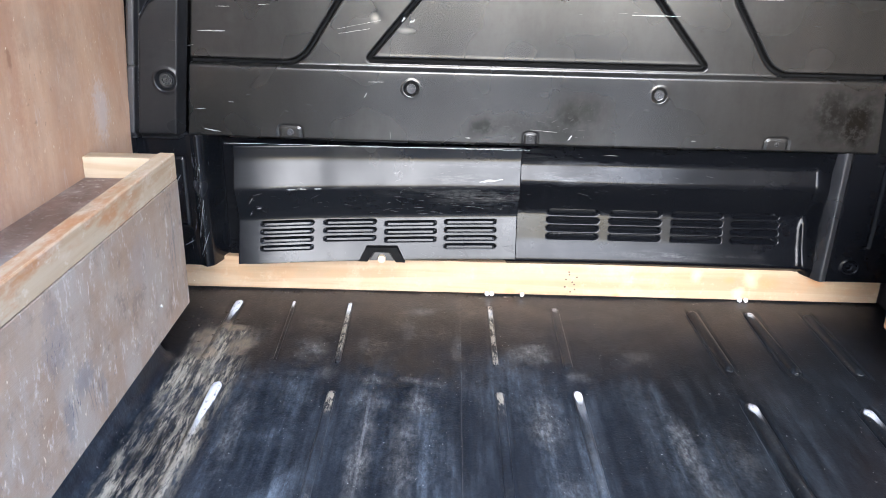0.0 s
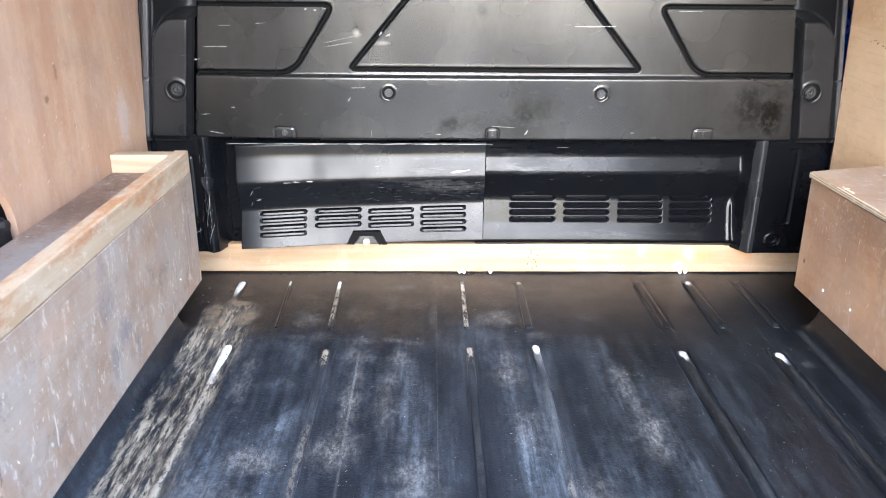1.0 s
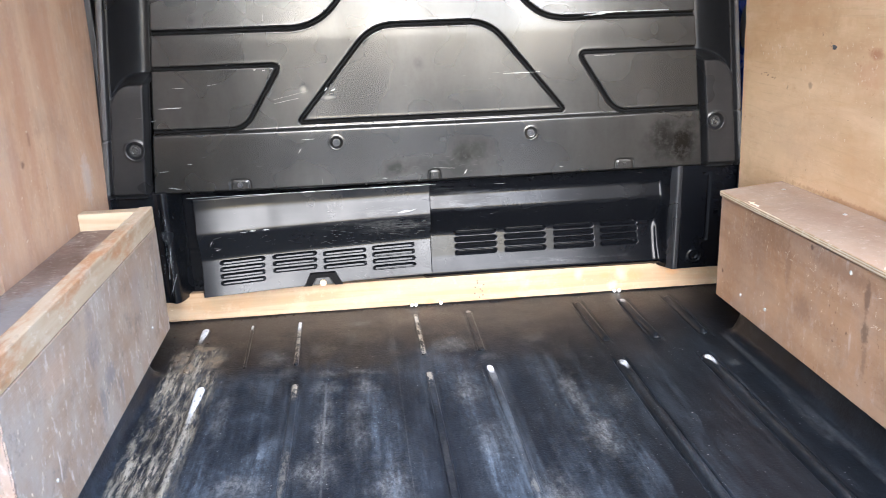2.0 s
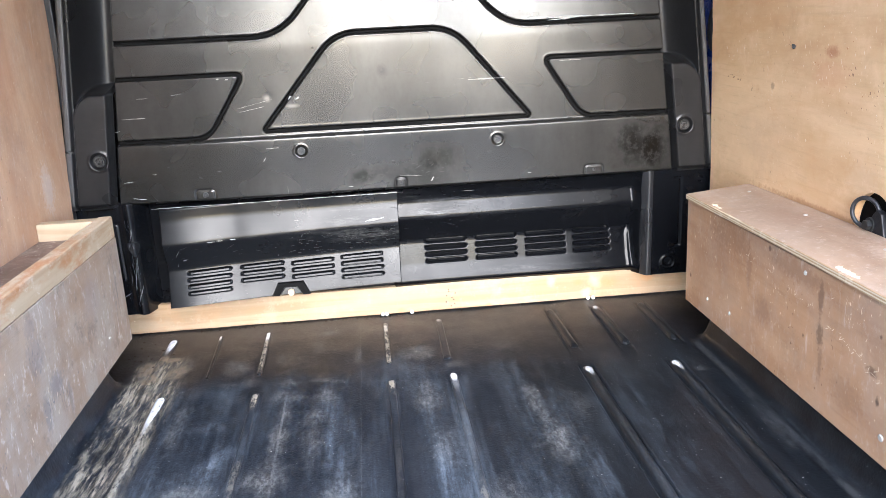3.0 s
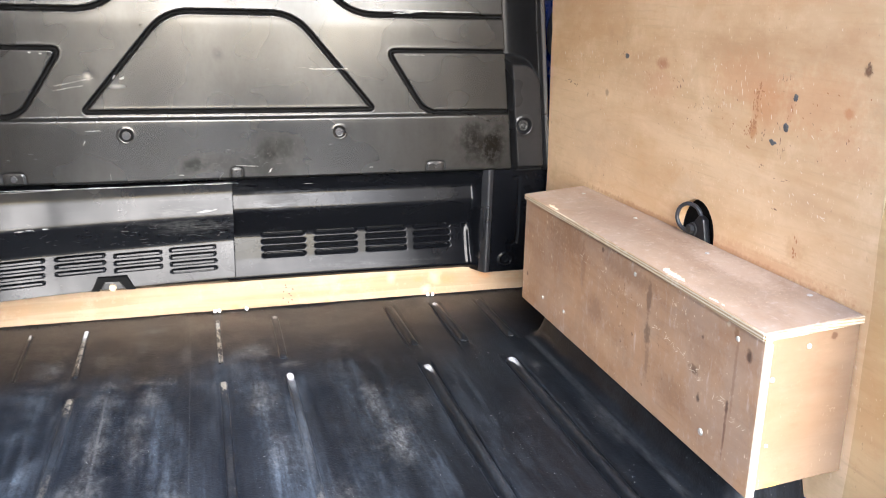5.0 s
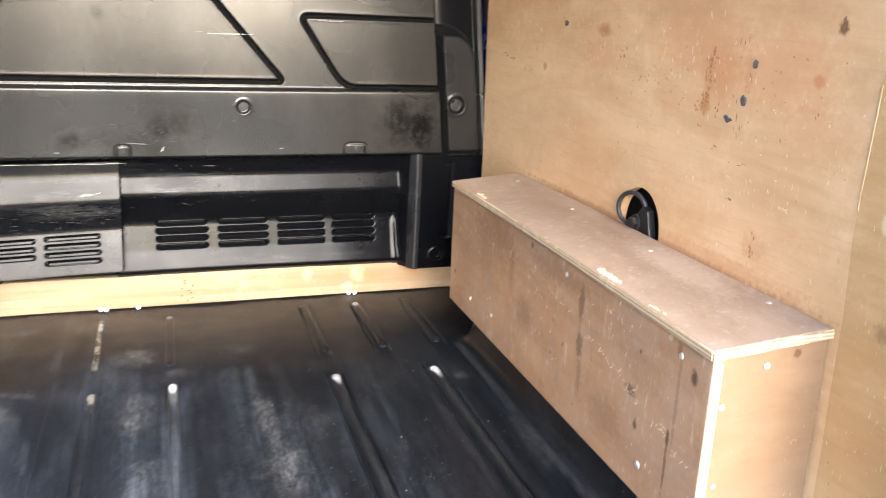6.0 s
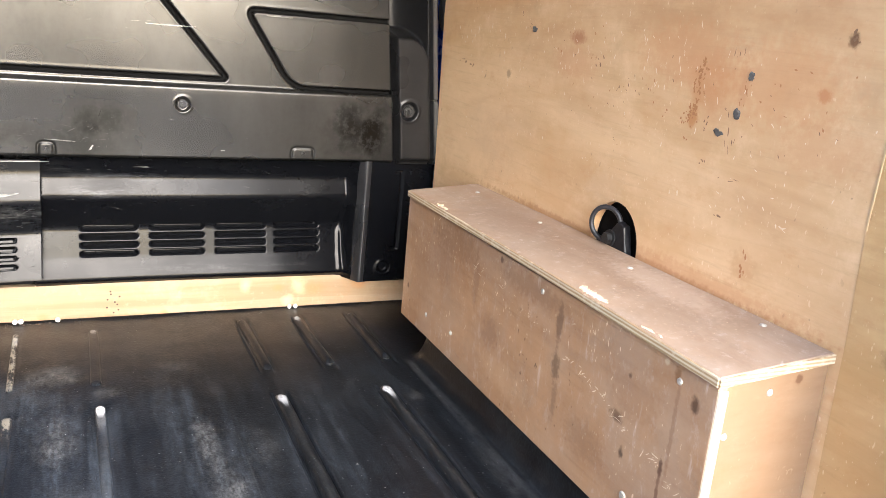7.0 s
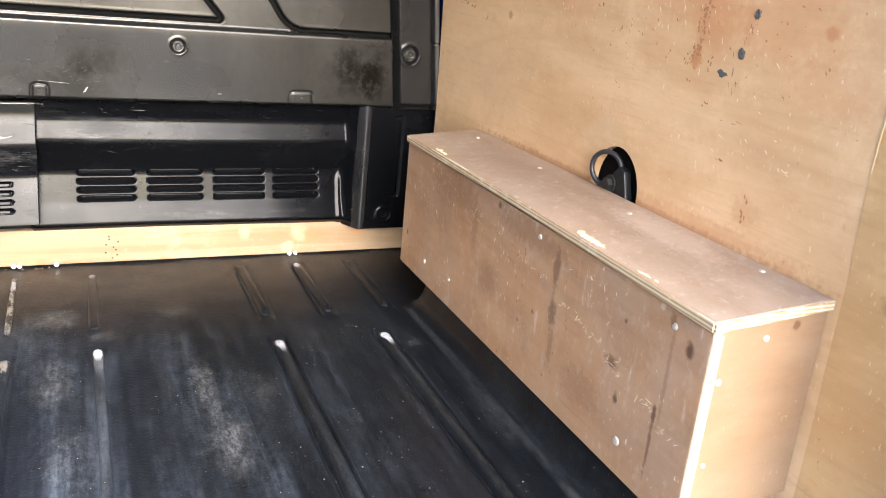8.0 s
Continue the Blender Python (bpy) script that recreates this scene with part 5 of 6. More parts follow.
# ---- pine batten along the foot of the bulkhead ----
bm = bmesh.new()
brick(bm, -0.748, 0.742, 1.750, 1.790, 0.003, 0.0735, 0.0022, 2)
batten = part("timber_batten", bm, M_PINE)
tagged(batten, "pale pine batten with knots laid against the bulkhead", "timber batten")
for x in (-0.068, -0.058, 0.005, 0.455, 0.468):
    bm = bmesh.new()
    bmesh.ops.create_uvsphere(bm, u_segments=14, v_segments=8, radius=0.0048, matrix=Matrix.Translation((x, 1.743, 0.0062)))
    bead = part("white_bead", bm, M_WHITE, smooth=True)
    tagged(bead, "small white foam bead at the batten's foot", "bead", "white beads")

# ---- boxes over the wheel arches ----


def screw(parent, x, y, z, facing, r=0.0042):
    bm = bmesh.new()
    turn = {"-x": pose(0, 0, 0, 0, -90, 0), "x": pose(0, 0, 0, 0, 90, 0), "z": Matrix(), "-y": pose(0, 0, 0, 90, 0, 0)}[facing]
    m = Matrix.Translation((x, y, z)) @ turn
    bmesh.ops.create_cone(bm, cap_ends=True, segments=14, radius1=r, radius2=r * 0.8, depth=0.0016, matrix=m @ Matrix.Translation((0, 0, 0.0005)))
    for a in (0, 90):
        q = bmesh.ops.create_cube(bm, size=1, matrix=m @ pose(0, 0, 0.0014, 0, 0, a) @ Matrix.Diagonal((r * 1.1, r * 0.25, 0.0006, 1)))
    part("screw", bm, M_STEEL, parent, "zinc screw head")


def chips(parent, spots, material):
    """Torn splinters lying along an edge."""
    for i, (x, y, z, ln, w, along) in enumerate(spots):
        rnd = random.Random(200 + i)
        bm = bmesh.new()
        for k in range(9):
            o = rnd.uniform(-0.5, 0.5) * ln
            L, W, lift = ln * rnd.uniform(0.15, 0.4), w * rnd.uniform(0.3, 0.9), 0.0005 + 0.0002 * k
            q = [(-L / 2, 0), (rnd.uniform(-0.2, 0.2) * L, W * rnd.uniform(0.3, 0.7)), (L / 2, W * rnd.uniform(-0.2, 0.3)), (rnd.uniform(-0.2, 0.3) * L, -W * 0.4)]
            if along == "y":
                lo = [bm.verts.new((x + v, y + o + u, z - 0.0006)) for u, v in q]
                hi = [bm.verts.new((x + v * 0.9, y + o + u * 0.9, z + lift)) for u, v in q]
            else:
                lo = [bm.verts.new((x - 0.0006, y + v, z + o + u)) for u, v in q]
                hi = [bm.verts.new((x + lift, y + v * 0.9, z + o + u * 0.9)) for u, v in q]
            bm.faces.new(hi)
            for i2 in range(4):
                bm.faces.new((lo[i2], lo[(i2 + 1) % 4], hi[(i2 + 1) % 4], hi[i2]))
        bmesh.ops.recalc_face_normals(bm, faces=bm.faces)
        bmesh.ops.rotate(bm, verts=bm.verts, cent=(x, y, z), matrix=Euler((0, 0, rnd.uniform(-0.05, 0.05))).to_matrix())
        part("splinter", bm, material, parent, "torn pale splinters")


RX, RY0, RY1, RZ0, RZ1 = 0.599, 0.662, 1.468, 0.088, 0.327
box_r = thing("wheel_arch_box", (0.665, 1.06, 0.088), "brown plywood box over the wheel arch, stained and screwed together", "wheel arch box")
front = part("front_panel", block(RX, RX + 0.012, RY0, RY1, RZ0, RZ1 - 0.0125, bevel=0.0012), M_BOX_R, box_r)
part("cut_edge", block(RX + 0.0003, RX + 0.0117, RY0 - 0.0022, RY0 + 0.001, RZ0 + 0.0006, RZ1 - 0.0132, bevel=0.0005), M_EDGE_X, front, "bright cut plywood edge")


def tilted(bm):
    for v in bm.verts:
        v.co.z += 0.0125 * (v.co.x - RX) / (HALF - RX)
    return bm


def sliced(bm):
    """Cuts across the board, so that it can bow."""
    for k in range(1, 10):
        bmesh.ops.bisect_plane(bm, geom=bm.verts[:] + bm.edges[:] + bm.faces[:], plane_co=(0, RY0 + (RY1 - RY0) * k / 10, 0), plane_no=(0, 1, 0))
    return bm


top = part("top_panel", sliced(tilted(block(RX - 0.003, HALF - 0.0035, RY0 - 0.003, RY1, RZ1 - 0.012, RZ1, bevel=0.0012))), M_BOX_TOP, box_r)
part("cut_edge", sliced(block(RX - 0.0052, RX - 0.002, RY0 - 0.002, RY1 - 0.001, RZ1 - 0.0112, RZ1 - 0.0012, bevel=0.0006)), M_EDGE_Z, top, "layered cut plywood edge")
part("cut_edge", tilted(block(RX - 0.004, HALF - 0.003, RY0 - 0.0052, RY0 - 0.002, RZ1 - 0.0112, RZ1 - 0.0012, bevel=0.0006)), M_EDGE_Z, top, "layered cut plywood edge")
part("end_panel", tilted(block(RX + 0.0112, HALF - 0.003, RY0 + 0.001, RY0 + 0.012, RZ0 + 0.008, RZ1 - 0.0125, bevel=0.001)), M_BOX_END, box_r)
part("far_end_panel", tilted(block(RX + 0.0112, HALF - 0.003, RY1 - 0.012, RY1 - 0.001, RZ0 + 0.008, RZ1 - 0.0125, bevel=0.001)), M_BOX_R, box_r)
for y, z in ((0.774, 0.128), (1.353, 0.128), (0.715, 0.300), (0.99, 0.30), (1.25, 0.135)):
    screw(box_r, RX, y, z, "-x", 0.0058 if y == 0.774 else 0.0042)
for y in (0.74, 0.948, 1.18, 1.40):
    screw(box_r, 0.699 if y > 0.8 else 0.716, y, RZ1 + (0.0093 if y > 0.8 else 0.0108), "z")
screw(box_r, 0.667, RY0 + 0.001, 0.305, "-y")
screw(box_r, 0.618, RY0 + 0.001, 0.262, "-y")
screw(box_r, 0.622, RY0 + 0.001, 0.165, "-y", 0.0032)
chips(box_r, ((RX + 0.002, 1.335, RZ1, 0.045, 0.012, "y"), (RX + 0.003, 0.885, RZ1, 0.055, 0.014, "y"), (RX + 0.001, 0.77, RZ1, 0.03, 0.006, "y"), (RX + 0.004, 0.90, RZ1 + 0.0005, 0.05, 0.012, "y")), M_TORN)

def twist(ob):
    """The front board and lid lean inwards at the near end, and the lid bows up a little."""
    for v in ob.data.vertices:
        near = min(1.0, max(0.0, (RY1 - v.co.y) / (RY1 - RY0)))
        high = min(1.0, max(0.0, (v.co.z - RZ0) / (RZ1 - RZ0)))
        if v.co.x < 0.625 and (v.co.z < RZ1 - 0.0127 or "end_panel" in ob.name) or v.co.x < 0.605:
            v.co.x += near * (0.003 * (1 - high) - 0.002 * high) - 0.002 * high * (1 - near)
        if v.co.z > RZ1 - 0.0127:
            v.co.z += 0.0035 * math.sin(math.pi * near) + 0.004 * near


for ob in box_r.children_recursive:
    twist(ob)
    splayed(ob)

LX, LY0, LY1, LZ0 = -0.600, 0.702, 1.492, 0.090
box_l = thing("wheel_arch_box", (-0.665, 1.10, LZ0), "dirty greyish plywood box with raised pine rim over wheel arch", "wheel arch box")
part("front_panel", block(LX - 0.011, LX, LY0, LY1, LZ0, 0.3145, bevel=0.0015), M_BOX_L, box_l)
# strip added to tone down the brightly lit cut edge
part("cut_edge", block(LX - 0.0108, LX - 0.0002, LY0 - 0.0015, LY0 + 0.0005, LZ0 + 0.001, 0.3140, bevel=0.0004), M_BOX_LE, box_l, "cut edge toned darker against the light")
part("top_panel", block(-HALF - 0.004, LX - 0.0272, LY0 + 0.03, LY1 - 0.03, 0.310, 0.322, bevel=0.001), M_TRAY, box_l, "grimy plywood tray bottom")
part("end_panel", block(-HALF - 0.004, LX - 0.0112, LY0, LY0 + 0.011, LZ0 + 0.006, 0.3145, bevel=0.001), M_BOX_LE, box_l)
part("far_end_panel", block(-HALF - 0.004, LX - 0.0112, LY1 - 0.011, LY1, LZ0 + 0.006, 0.3145, bevel=0.001), M_BOX_L, box_l)
part("rail", block(LX - 0.0265, LX - 0.0005, LY0 - 0.004, LY1, 0.315, 0.3585, bevel=0.0025), M_RAIL, box_l, "stained pine rail")
part("end_rail", block(-HALF - 0.004, LX - 0.0270, LY1 - 0.032, LY1 - 0.001, 0.315, 0.3565, bevel=0.002), M_PINE_END, box_l, "clean pine end rail")
part("end_rail", block(-HALF - 0.004, LX - 0.0270, LY0 - 0.002, LY0 + 0.030, 0.315, 0.3565, bevel=0.002), M_PINE_END, box_l, "clean pine end rail")
for y, z in ((1.36, 0.145), (0.82, 0.15)):
    screw(box_l, LX, y, z, "x", 0.0032)
# splinters take the dark tray wood to stay dimmer in the rear light
chips(box_l, ((LX, LY0 + 0.001, 0.24, 0.05, 0.008, "z"), (LX, LY0 + 0.001, 0.20, 0.05, 0.010, "z"), (LX, LY0, 0.28, 0.04, 0.005, "z")), M_TRAY)


# the rim rises a little towards the rear
for ob in box_l.children_recursive:
    for v in ob.data.vertices:
        v.co.z += 0.012 * (LY1 - v.co.y) / (LY1 - LY0) * min(1.0, max(0.0, (v.co.z - 0.12) / 0.18))


# ---- tie-down rings in the hand holes ----
def lug(bm, x0, x1, pts):
    """An upright plate with the outline pts (y, z), between two x."""
    f = bm.faces.new([bm.verts.new((x0, y, z)) for y, z in pts])
    r = bmesh.ops.extrude_face_region(bm, geom=[f])
    for v in r["geom"]:
        if isinstance(v, bmesh.types.BMVert):
            v.co.x = x1
    bmesh.ops.recalc_face_normals(bm, faces=bm.faces)
    bmesh.ops.bevel(bm, geom=list(bm.edges), offset=0.0016, segments=2, affect="EDGES", profile=0.5)


def tie_down(x, y, z, side, tilt, label, ringed=True, back=0.012):
    e = thing("tie_down", (x, y, z), label, "tie-down ring", "tie-downs")
    bm = bmesh.new()
    # black plate added behind the cut-out to stand in for its dark depth
    brick(bm, *sorted((x + side * back, x + side * (back + 0.0022))), y - 0.062, y + 0.062, z - 0.05, z + 0.075, 0.001)
    part("backing", bm, M_GROOVE, e)
    bm = bmesh.new()
    lug(bm, x - side * 0.006, x + side * 0.006, [(y + u, z + v) for u, v in ((-0.030, -0.034), (-0.034, -0.010), (-0.022, 0.026), (-0.008, 0.030), (0.004, 0.016), (0.026, 0.002), (0.030, -0.034))])
    part("bracket", bm, M_BLACK, e, smooth=False)
    bm = bmesh.new()
    disc(bm, Matrix.Translation((x - side * 0.011, y + 0.004, z + 0.003)) @ pose(0, 0, 0, 0, 90, 0), 0.0085, 0.010, 6)
    disc(bm, Matrix.Translation((x - side * 0.007, y + 0.004, z + 0.003)) @ pose(0, 0, 0, 0, 90, 0), 0.012, 0.003, 20)
    part("bolt", bm, M_CLIP, e, "dark hexagon bolt")
    if not ringed:
        return e
    bm = bmesh.new()
    torus(bm, Matrix.Translation((x - side * 0.008, y + 0.016, z + 0.021)) @ pose(0, 0, 0, 0, 90, tilt), 0.0240, 0.0036, n=40)
    part("ring", bm, M_IRON, e, "black steel ring", smooth=True)
    return e


tie_down(HALF + 0.004, 1.040, 0.352, 1, 24, "black steel tie-down ring in an arched plywood cut-out")
tie_down(-HALF - 0.0130, 1.052, 0.352, -1, 60, "black tie-down fitting in an arched plywood cut-out", False, 0.0062)


# ---- plugs, torn veneer and straw on the plywood ----
def pebble(x, y, z, ry, rz, parent, seed, dent=0.0):
    """A dark filler plug with an uneven outline, standing just proud of an upright face."""
    rnd = random.Random(seed)
    bm = bmesh.new()
    rim, inner = [], []
    for i in range(16):
        a = 2 * math.pi * i / 16
        k = 1 + rnd.uniform(-0.24, 0.20)
        cut = 1 - dent * max(0, math.cos(a - 2.1)) ** 2
        rim.append(bm.verts.new((x - 0.0002, y + ry * k * cut * math.cos(a), z + rz * k * cut * math.sin(a))))
        inner.append(bm.verts.new((x - 0.0010 - rnd.uniform(0, 0.0006), y + ry * k * cut * 0.7 * math.cos(a), z + rz * k * cut * 0.7 * math.sin(a))))
    for i in range(16):
        j = (i + 1) % 16
        bm.faces.new((rim[i], rim[j], inner[j], inner[i]))
    bm.faces.new(inner)
    bmesh.ops.recalc_face_normals(bm, faces=bm.faces)
    part("plug", bm, M_PLUG, parent, "dark grey filler plug")


for i, (y, z, ry, rz, dent) in enumerate(((0.838, 0.603, 0.0045, 0.0052, 0.0), (0.850, 0.559, 0.0056, 0.0062, 0.0), (0.873, 0.535, 0.0086, 0.0052, 0.85), (1.329, 0.629, 0.008, 0.0048, 0.3))):
    pebble(HALF, y, z, ry, rz, east, 400 + i, dent)


def sliver(bm, x, y, z, length, thick, angle, rnd):
    """A thin ragged sliver on a face across x; angle 90 is upright."""
    n = 4
    c, q = math.cos(radians(angle)), math.sin(radians(angle))
    bow = rnd.uniform(-0.06, 0.06) * length
    lo, hi = [], []
    for i in range(n + 1):
        u, o = (i / n - 0.5) * length, bow * (1 - (2 * i / n - 1) ** 2)
        t = thick * (0.3 + 0.7 * rnd.random()) * (0.25 if i in (0, n) else 1) / 2
        lo.append(bm.verts.new((x, y + u * c - (o - t) * q, z + u * q + (o - t) * c)))
        hi.append(bm.verts.new((x, y + u * c - (o + t) * q, z + u * q + (o + t) * c)))
    for i in range(n):
        bm.faces.new((lo[i], lo[i + 1], hi[i + 1], hi[i]))


def slivers(name, parent, x, seed, clusters, material, label):
    """clusters: y, z, spread y, spread z, count, length, thickness, angle, its spread."""
    rnd = random.Random(seed)
    bm = bmesh.new()
    for y, z, sy, sz, n, ln, th, ang, da in clusters:
        for _ in range(n):
            sliver(bm, x - rnd.uniform(0.0003, 0.0007), rnd.gauss(y, sy), rnd.gauss(z, sz), ln * rnd.uniform(0.25, 1.0), th * rnd.uniform(0.6, 1.5), ang + rnd.uniform(-da, da), rnd)
    return tagged(part(name, bm, material, parent, label), kind="stuff")


slivers("veneer_tears", east, HALF, 11, (
    (1.58, 0.600, 0.012, 0.006, 6, 0.010, 0.0022, 85, 20), (1.224, 0.585, 0.02, 0.015, 7, 0.010, 0.0018, 85, 25), (0.962, 0.612, 0.006, 0.008, 4, 0.012, 0.0018, 80, 15), (0.935, 0.446, 0.006, 0.003, 3, 0.008, 0.0022, 85, 15),
    (1.132, 0.450, 0.006, 0.003, 3, 0.008, 0.0022, 85, 25), (1.30, 0.47, 0.02, 0.01, 3, 0.007, 0.0016, 85, 25), (1.544, 0.441, 0.012, 0.01, 4, 0.007, 0.002, 60, 40), (0.752, 0.448, 0.008, 0.003, 4, 0.008, 0.0018, 20, 60),
    (0.90, 0.60, 0.06, 0.03, 14, 0.011, 0.0012, 82, 20), (1.05, 0.57, 0.08, 0.04, 16, 0.009, 0.0012, 80, 30), (1.30, 0.60, 0.12, 0.04, 16, 0.010, 0.0012, 80, 30), (0.78, 0.53, 0.06, 0.03, 10, 0.008, 0.0012, 70, 50), (1.45, 0.55, 0.08, 0.06, 8, 0.008, 0.0013, 80, 30), (1.15, 0.62, 0.16, 0.03, 26, 0.012, 0.0014, 75, 40), (0.92, 0.58, 0.08, 0.05, 16, 0.010, 0.0013, 80, 30), (0.80, 0.47, 0.07, 0.02, 14, 0.008, 0.0014, 50, 60), (1.50, 0.61, 0.05, 0.02, 10, 0.011, 0.0018, 85, 25)), M_TORN, "small pale tears in the veneer")
slivers("veneer_nicks", east, HALF, 12, (
    (1.375, 0.652, 0.004, 0.003, 2, 0.008, 0.003, 30, 40), (1.335, 0.635, 0.01, 0.006, 4, 0.006, 0.002, 40, 60), (1.586, 0.557, 0.02, 0.003, 6, 0.009, 0.003, 10, 60), (1.133, 0.590, 0.008, 0.005, 5, 0.008, 0.003, 40, 40),
    (1.076, 0.492, 0.002, 0.002, 2, 0.004, 0.002, 80, 20), (1.056, 0.555, 0.02, 0.012, 10, 0.006, 0.0014, 60, 40), (0.896, 0.497, 0.006, 0.003, 4, 0.006, 0.0025, 20, 40), (0.860, 0.627, 0.005, 0.002, 3, 0.012, 0.0015, 88, 6),
    (0.714, 0.651, 0.003, 0.004, 4, 0.006, 0.003, 110, 20), (0.896, 0.542, 0.002, 0.006, 5, 0.006, 0.0022, 80, 30), (0.852, 0.53, 0.006, 0.012, 7, 0.012, 0.0012, 85, 15), (0.835, 0.481, 0.012, 0.002, 3, 0.010, 0.0012, 5, 15),
    (0.90, 0.60, 0.05, 0.025, 10, 0.006, 0.0014, 60, 60), (0.80, 0.54, 0.06, 0.02, 10, 0.006, 0.0014, 30, 60), (1.15, 0.55, 0.08, 0.04, 12, 0.005, 0.0014, 60, 60), (0.851, 0.439, 0.004, 0.002, 2, 0.008, 0.002, 5, 10)), M_NICK, "small dark nicks in the veneer")
slivers("rust_marks", east, HALF, 17, (
    (0.921, 0.545, 0.005, 0.012, 16, 0.006, 0.0035, 80, 60), (0.923, 0.580, 0.005, 0.014, 22, 0.007, 0.0030, 85, 40), (0.930, 0.540, 0.007, 0.010, 14, 0.006, 0.0040, 70, 60), (0.915, 0.607, 0.003, 0.006, 8, 0.007, 0.0045, 80, 30), (0.924, 0.602, 0.003, 0.003, 4, 0.006, 0.004, 60, 60), (0.846, 0.590, 0.004, 0.010, 8, 0.007, 0.0020, 80, 30), (0.97, 0.545, 0.004, 0.003, 3, 0.006, 0.0025, 20, 40),
    (1.05, 0.56, 0.05, 0.03, 14, 0.005, 0.0018, 60, 60), (0.74, 0.61, 0.03, 0.02, 10, 0.006, 0.0022, 60, 60), (1.20, 0.60, 0.05, 0.03, 12, 0.006, 0.0020, 70, 50), (0.80, 0.385, 0.008, 0.012, 6, 0.010, 0.003, 80, 30)), M_RUST, "reddish-brown marks in the veneer")
for ob in east.children:
    splayed(ob)
slivers("scuffs", west, -HALF - 0.0048, 16, (
    (1.57, 0.40, 0.03, 0.04, 12, 0.014, 0.002, 85, 30), (1.40, 0.42, 0.08, 0.04, 10, 0.008, 0.0018, 70, 50), (1.30, 0.58, 0.12, 0.08, 10, 0.007, 0.0018, 70, 50), (1.15, 0.42, 0.06, 0.05, 10, 0.010, 0.002, 60, 50), (1.55, 0.60, 0.08, 0.1, 8, 0.006, 0.0016, 60, 50)), M_TORN, "pale scuffs in the worn veneer")
twist(slivers("straw", front, RX, 13, (
    (1.186, 0.274, 0.004, 0.003, 3, 0.014, 0.0010, 160, 50), (1.165, 0.272, 0.004, 0.003, 3, 0.014, 0.0010, 160, 50), (1.10, 0.270, 0.010, 0.003, 3, 0.014, 0.0010, 170, 50), (1.037, 0.256, 0.010, 0.003, 6, 0.012, 0.0010, 100, 70), (0.99, 0.254, 0.012, 0.003, 4, 0.010, 0.0010, 120, 60),
    (0.963, 0.252, 0.006, 0.003, 3, 0.010, 0.0010, 100, 60), (0.905, 0.237, 0.008, 0.003, 6, 0.014, 0.0011, 150, 40), (0.875, 0.232, 0.010, 0.003, 6, 0.014, 0.0011, 150, 40), (0.845, 0.226, 0.010, 0.003, 6, 0.014, 0.0011, 150, 50), (0.812, 0.216, 0.010, 0.005, 8, 0.012, 0.0011, 120, 70),
    (0.785, 0.203, 0.006, 0.004, 4, 0.010, 0.0011, 120, 60), (0.731, 0.200, 0.012, 0.004, 6, 0.014, 0.0011, 150, 50), (0.70, 0.185, 0.010, 0.005, 6, 0.014, 0.0011, 150, 40), (1.15, 0.19, 0.05, 0.04, 5, 0.012, 0.0010, 110, 60), (0.88, 0.27, 0.03, 0.02, 5, 0.012, 0.0010, 110, 50),
    (1.33, 0.25, 0.05, 0.03, 5, 0.014, 0.0011, 110, 60)), M_TORN, "chain of fine straw-coloured splinters"))
slivers("drips", box_l, LX + 0.0010, 15, (
    (1.045, 0.155, 0.012, 0.012, 9, 0.030, 0.0012, 92, 10), (1.115, 0.135, 0.012, 0.012, 8, 0.030, 0.0012, 92, 10), (1.03, 0.245, 0.02, 0.015, 9, 0.014, 0.0011, 80, 30), (1.435, 0.22, 0.010, 0.02, 6, 0.05, 0.0009, 90, 4), (0.90, 0.19, 0.10, 0.04, 12, 0.008, 0.0012, 70, 60), (1.25, 0.2, 0.1, 0.04, 10, 0.007, 0.0012, 70, 60)), M_DRIP, "thin dark drips and nicks")
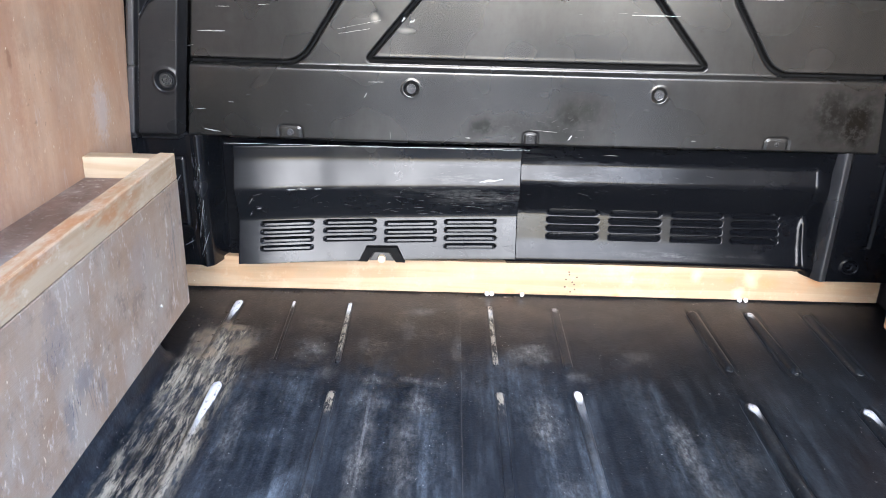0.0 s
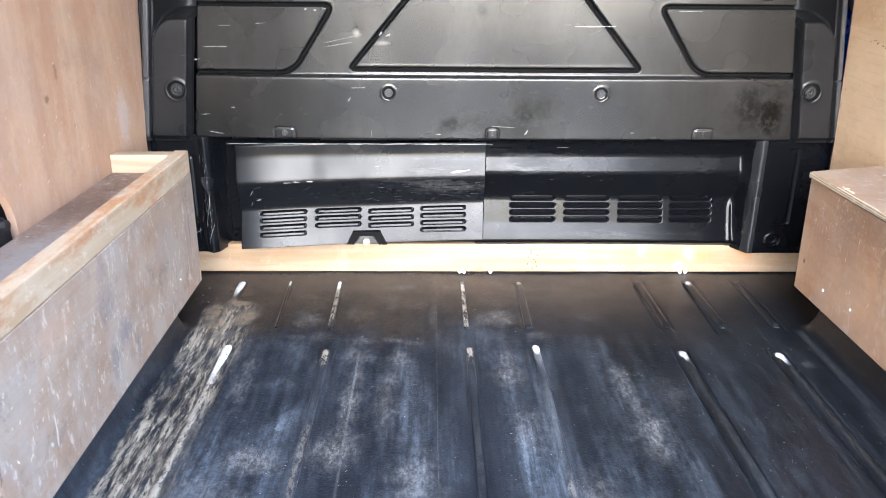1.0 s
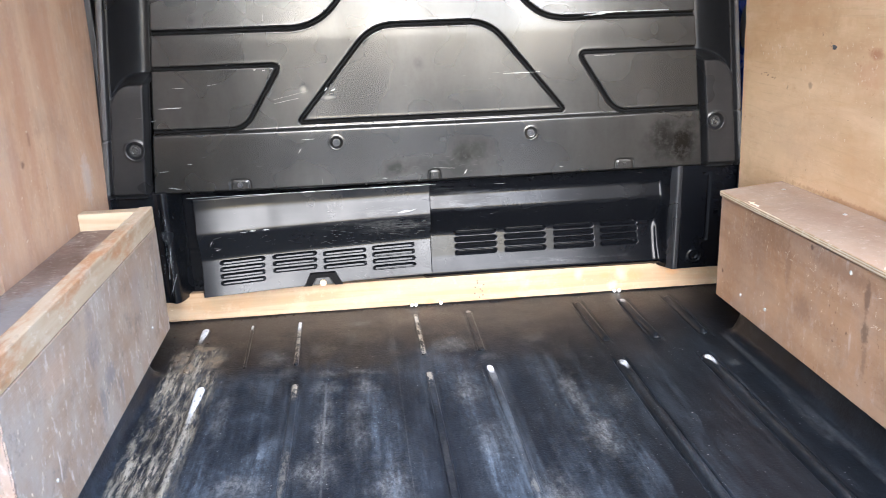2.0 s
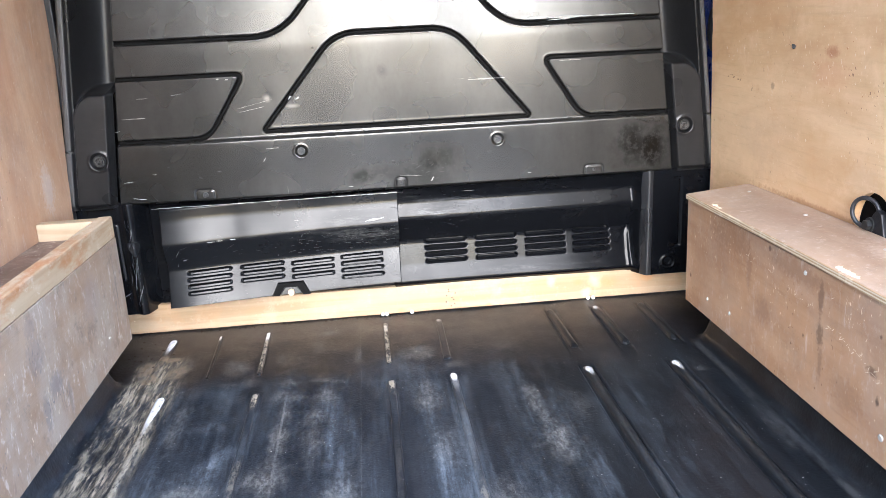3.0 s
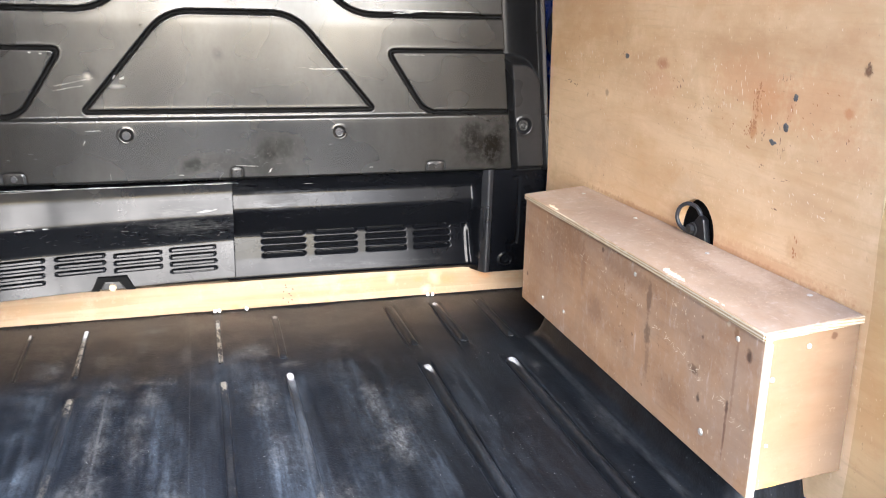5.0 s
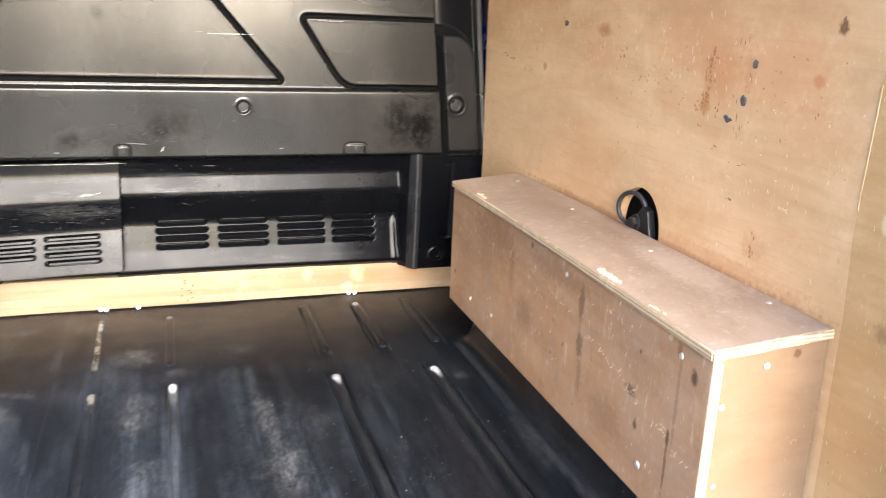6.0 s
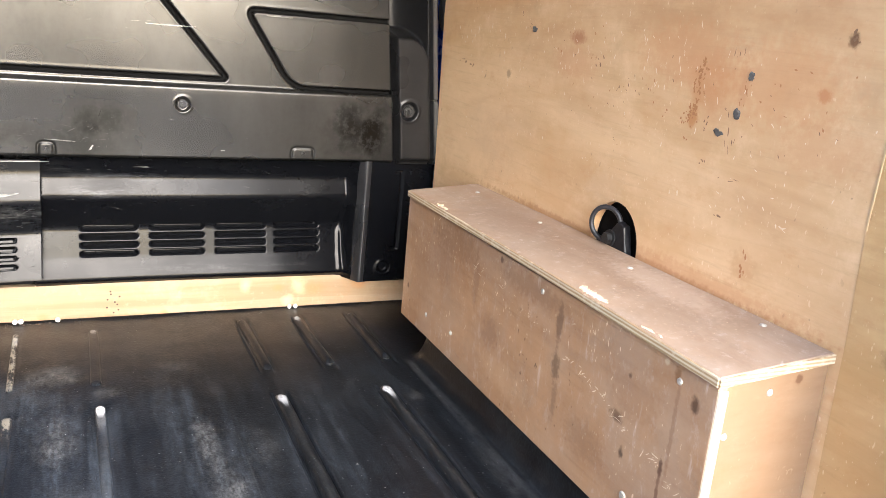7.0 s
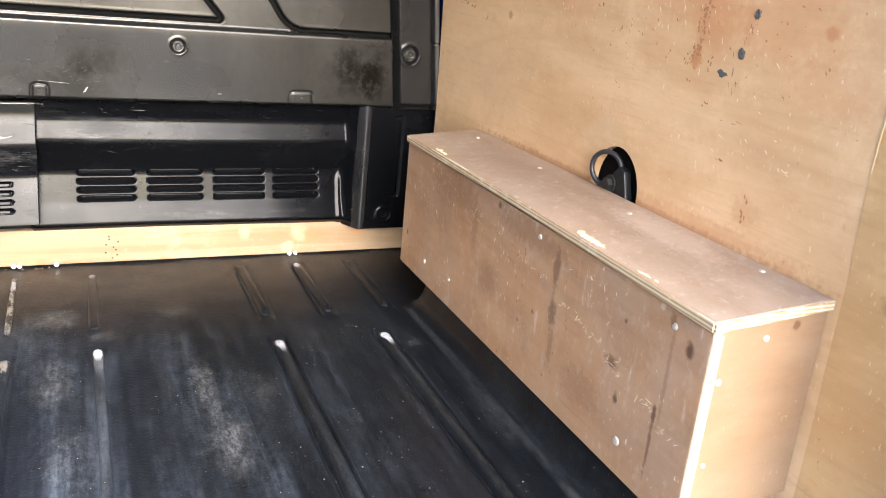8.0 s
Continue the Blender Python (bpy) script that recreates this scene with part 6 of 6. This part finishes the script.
slivers("scuffs", box_l, LX + 0.0011, 14, (
    (1.32, 0.22, 0.06, 0.04, 12, 0.012, 0.0014, 100, 40), (1.12, 0.20, 0.08, 0.05, 13, 0.012, 0.0014, 75, 45), (0.92, 0.20, 0.08, 0.05, 16, 0.011, 0.0020, 65, 45), (0.78, 0.22, 0.04, 0.04, 16, 0.012, 0.0022, 70, 50), (1.20, 0.14, 0.10, 0.012, 8, 0.010, 0.0022, 30, 50)), M_TORN, "pale scuffs on the dirty face")


# ---- crumbs along the batten and grit on the mat ----
def crumbs(name, seed, places, material, label, category):
    """Small broken bits lying about; places: x, y, spread x, spread y, count, size."""
    rnd = random.Random(seed)
    bm = bmesh.new()
    for cx, cy, sx, sy, n, size in places:
        for _ in range(n):
            x, y = cx + rnd.uniform(-1, 1) * sx, min(1.7470, cy + rnd.uniform(-1, 1) * sy)
            r, a = size * rnd.uniform(0.4, 1.4), rnd.uniform(0, 6.3)
            z = float(floor_shape(np.array([x]), np.array([y]))[2][0])
            ring = [bm.verts.new((x + r * k * math.cos(a + i * 1.4), y + r * rnd.uniform(0.3, 1.0) * math.sin(a + i * 1.4), z + 0.0001)) for i, k in enumerate((1.0, 0.6, 1.2, 0.7))]
            tip = bm.verts.new((x, y, z + r * rnd.uniform(0.3, 0.8)))
            for i in range(4):
                bm.faces.new((ring[i], ring[(i + 1) % 4], tip))
    bmesh.ops.recalc_face_normals(bm, faces=bm.faces)
    return tagged(part(name, bm, material), label, category, kind="stuff")


crumbs("debris", 31, ((-0.35, 1.742, 0.36, 0.004, 70, 0.0035), (0.2, 1.743, 0.5, 0.003, 40, 0.0028), (-0.60, 1.60, 0.05, 0.10, 25, 0.003)), M_SOIL, "dark brown crumbs of dirt swept against the batten", "debris")
crumbs("grit", 32, ((0.0, 1.30, 0.58, 0.40, 80, 0.0008), (0.44, 1.12, 0.16, 0.30, 150, 0.0012), (-0.45, 1.40, 0.15, 0.2, 30, 0.0010), (0.1, 1.735, 0.6, 0.01, 30, 0.0016)), M_GRIT, "pale grains of grit scattered on the black mat", "grit")
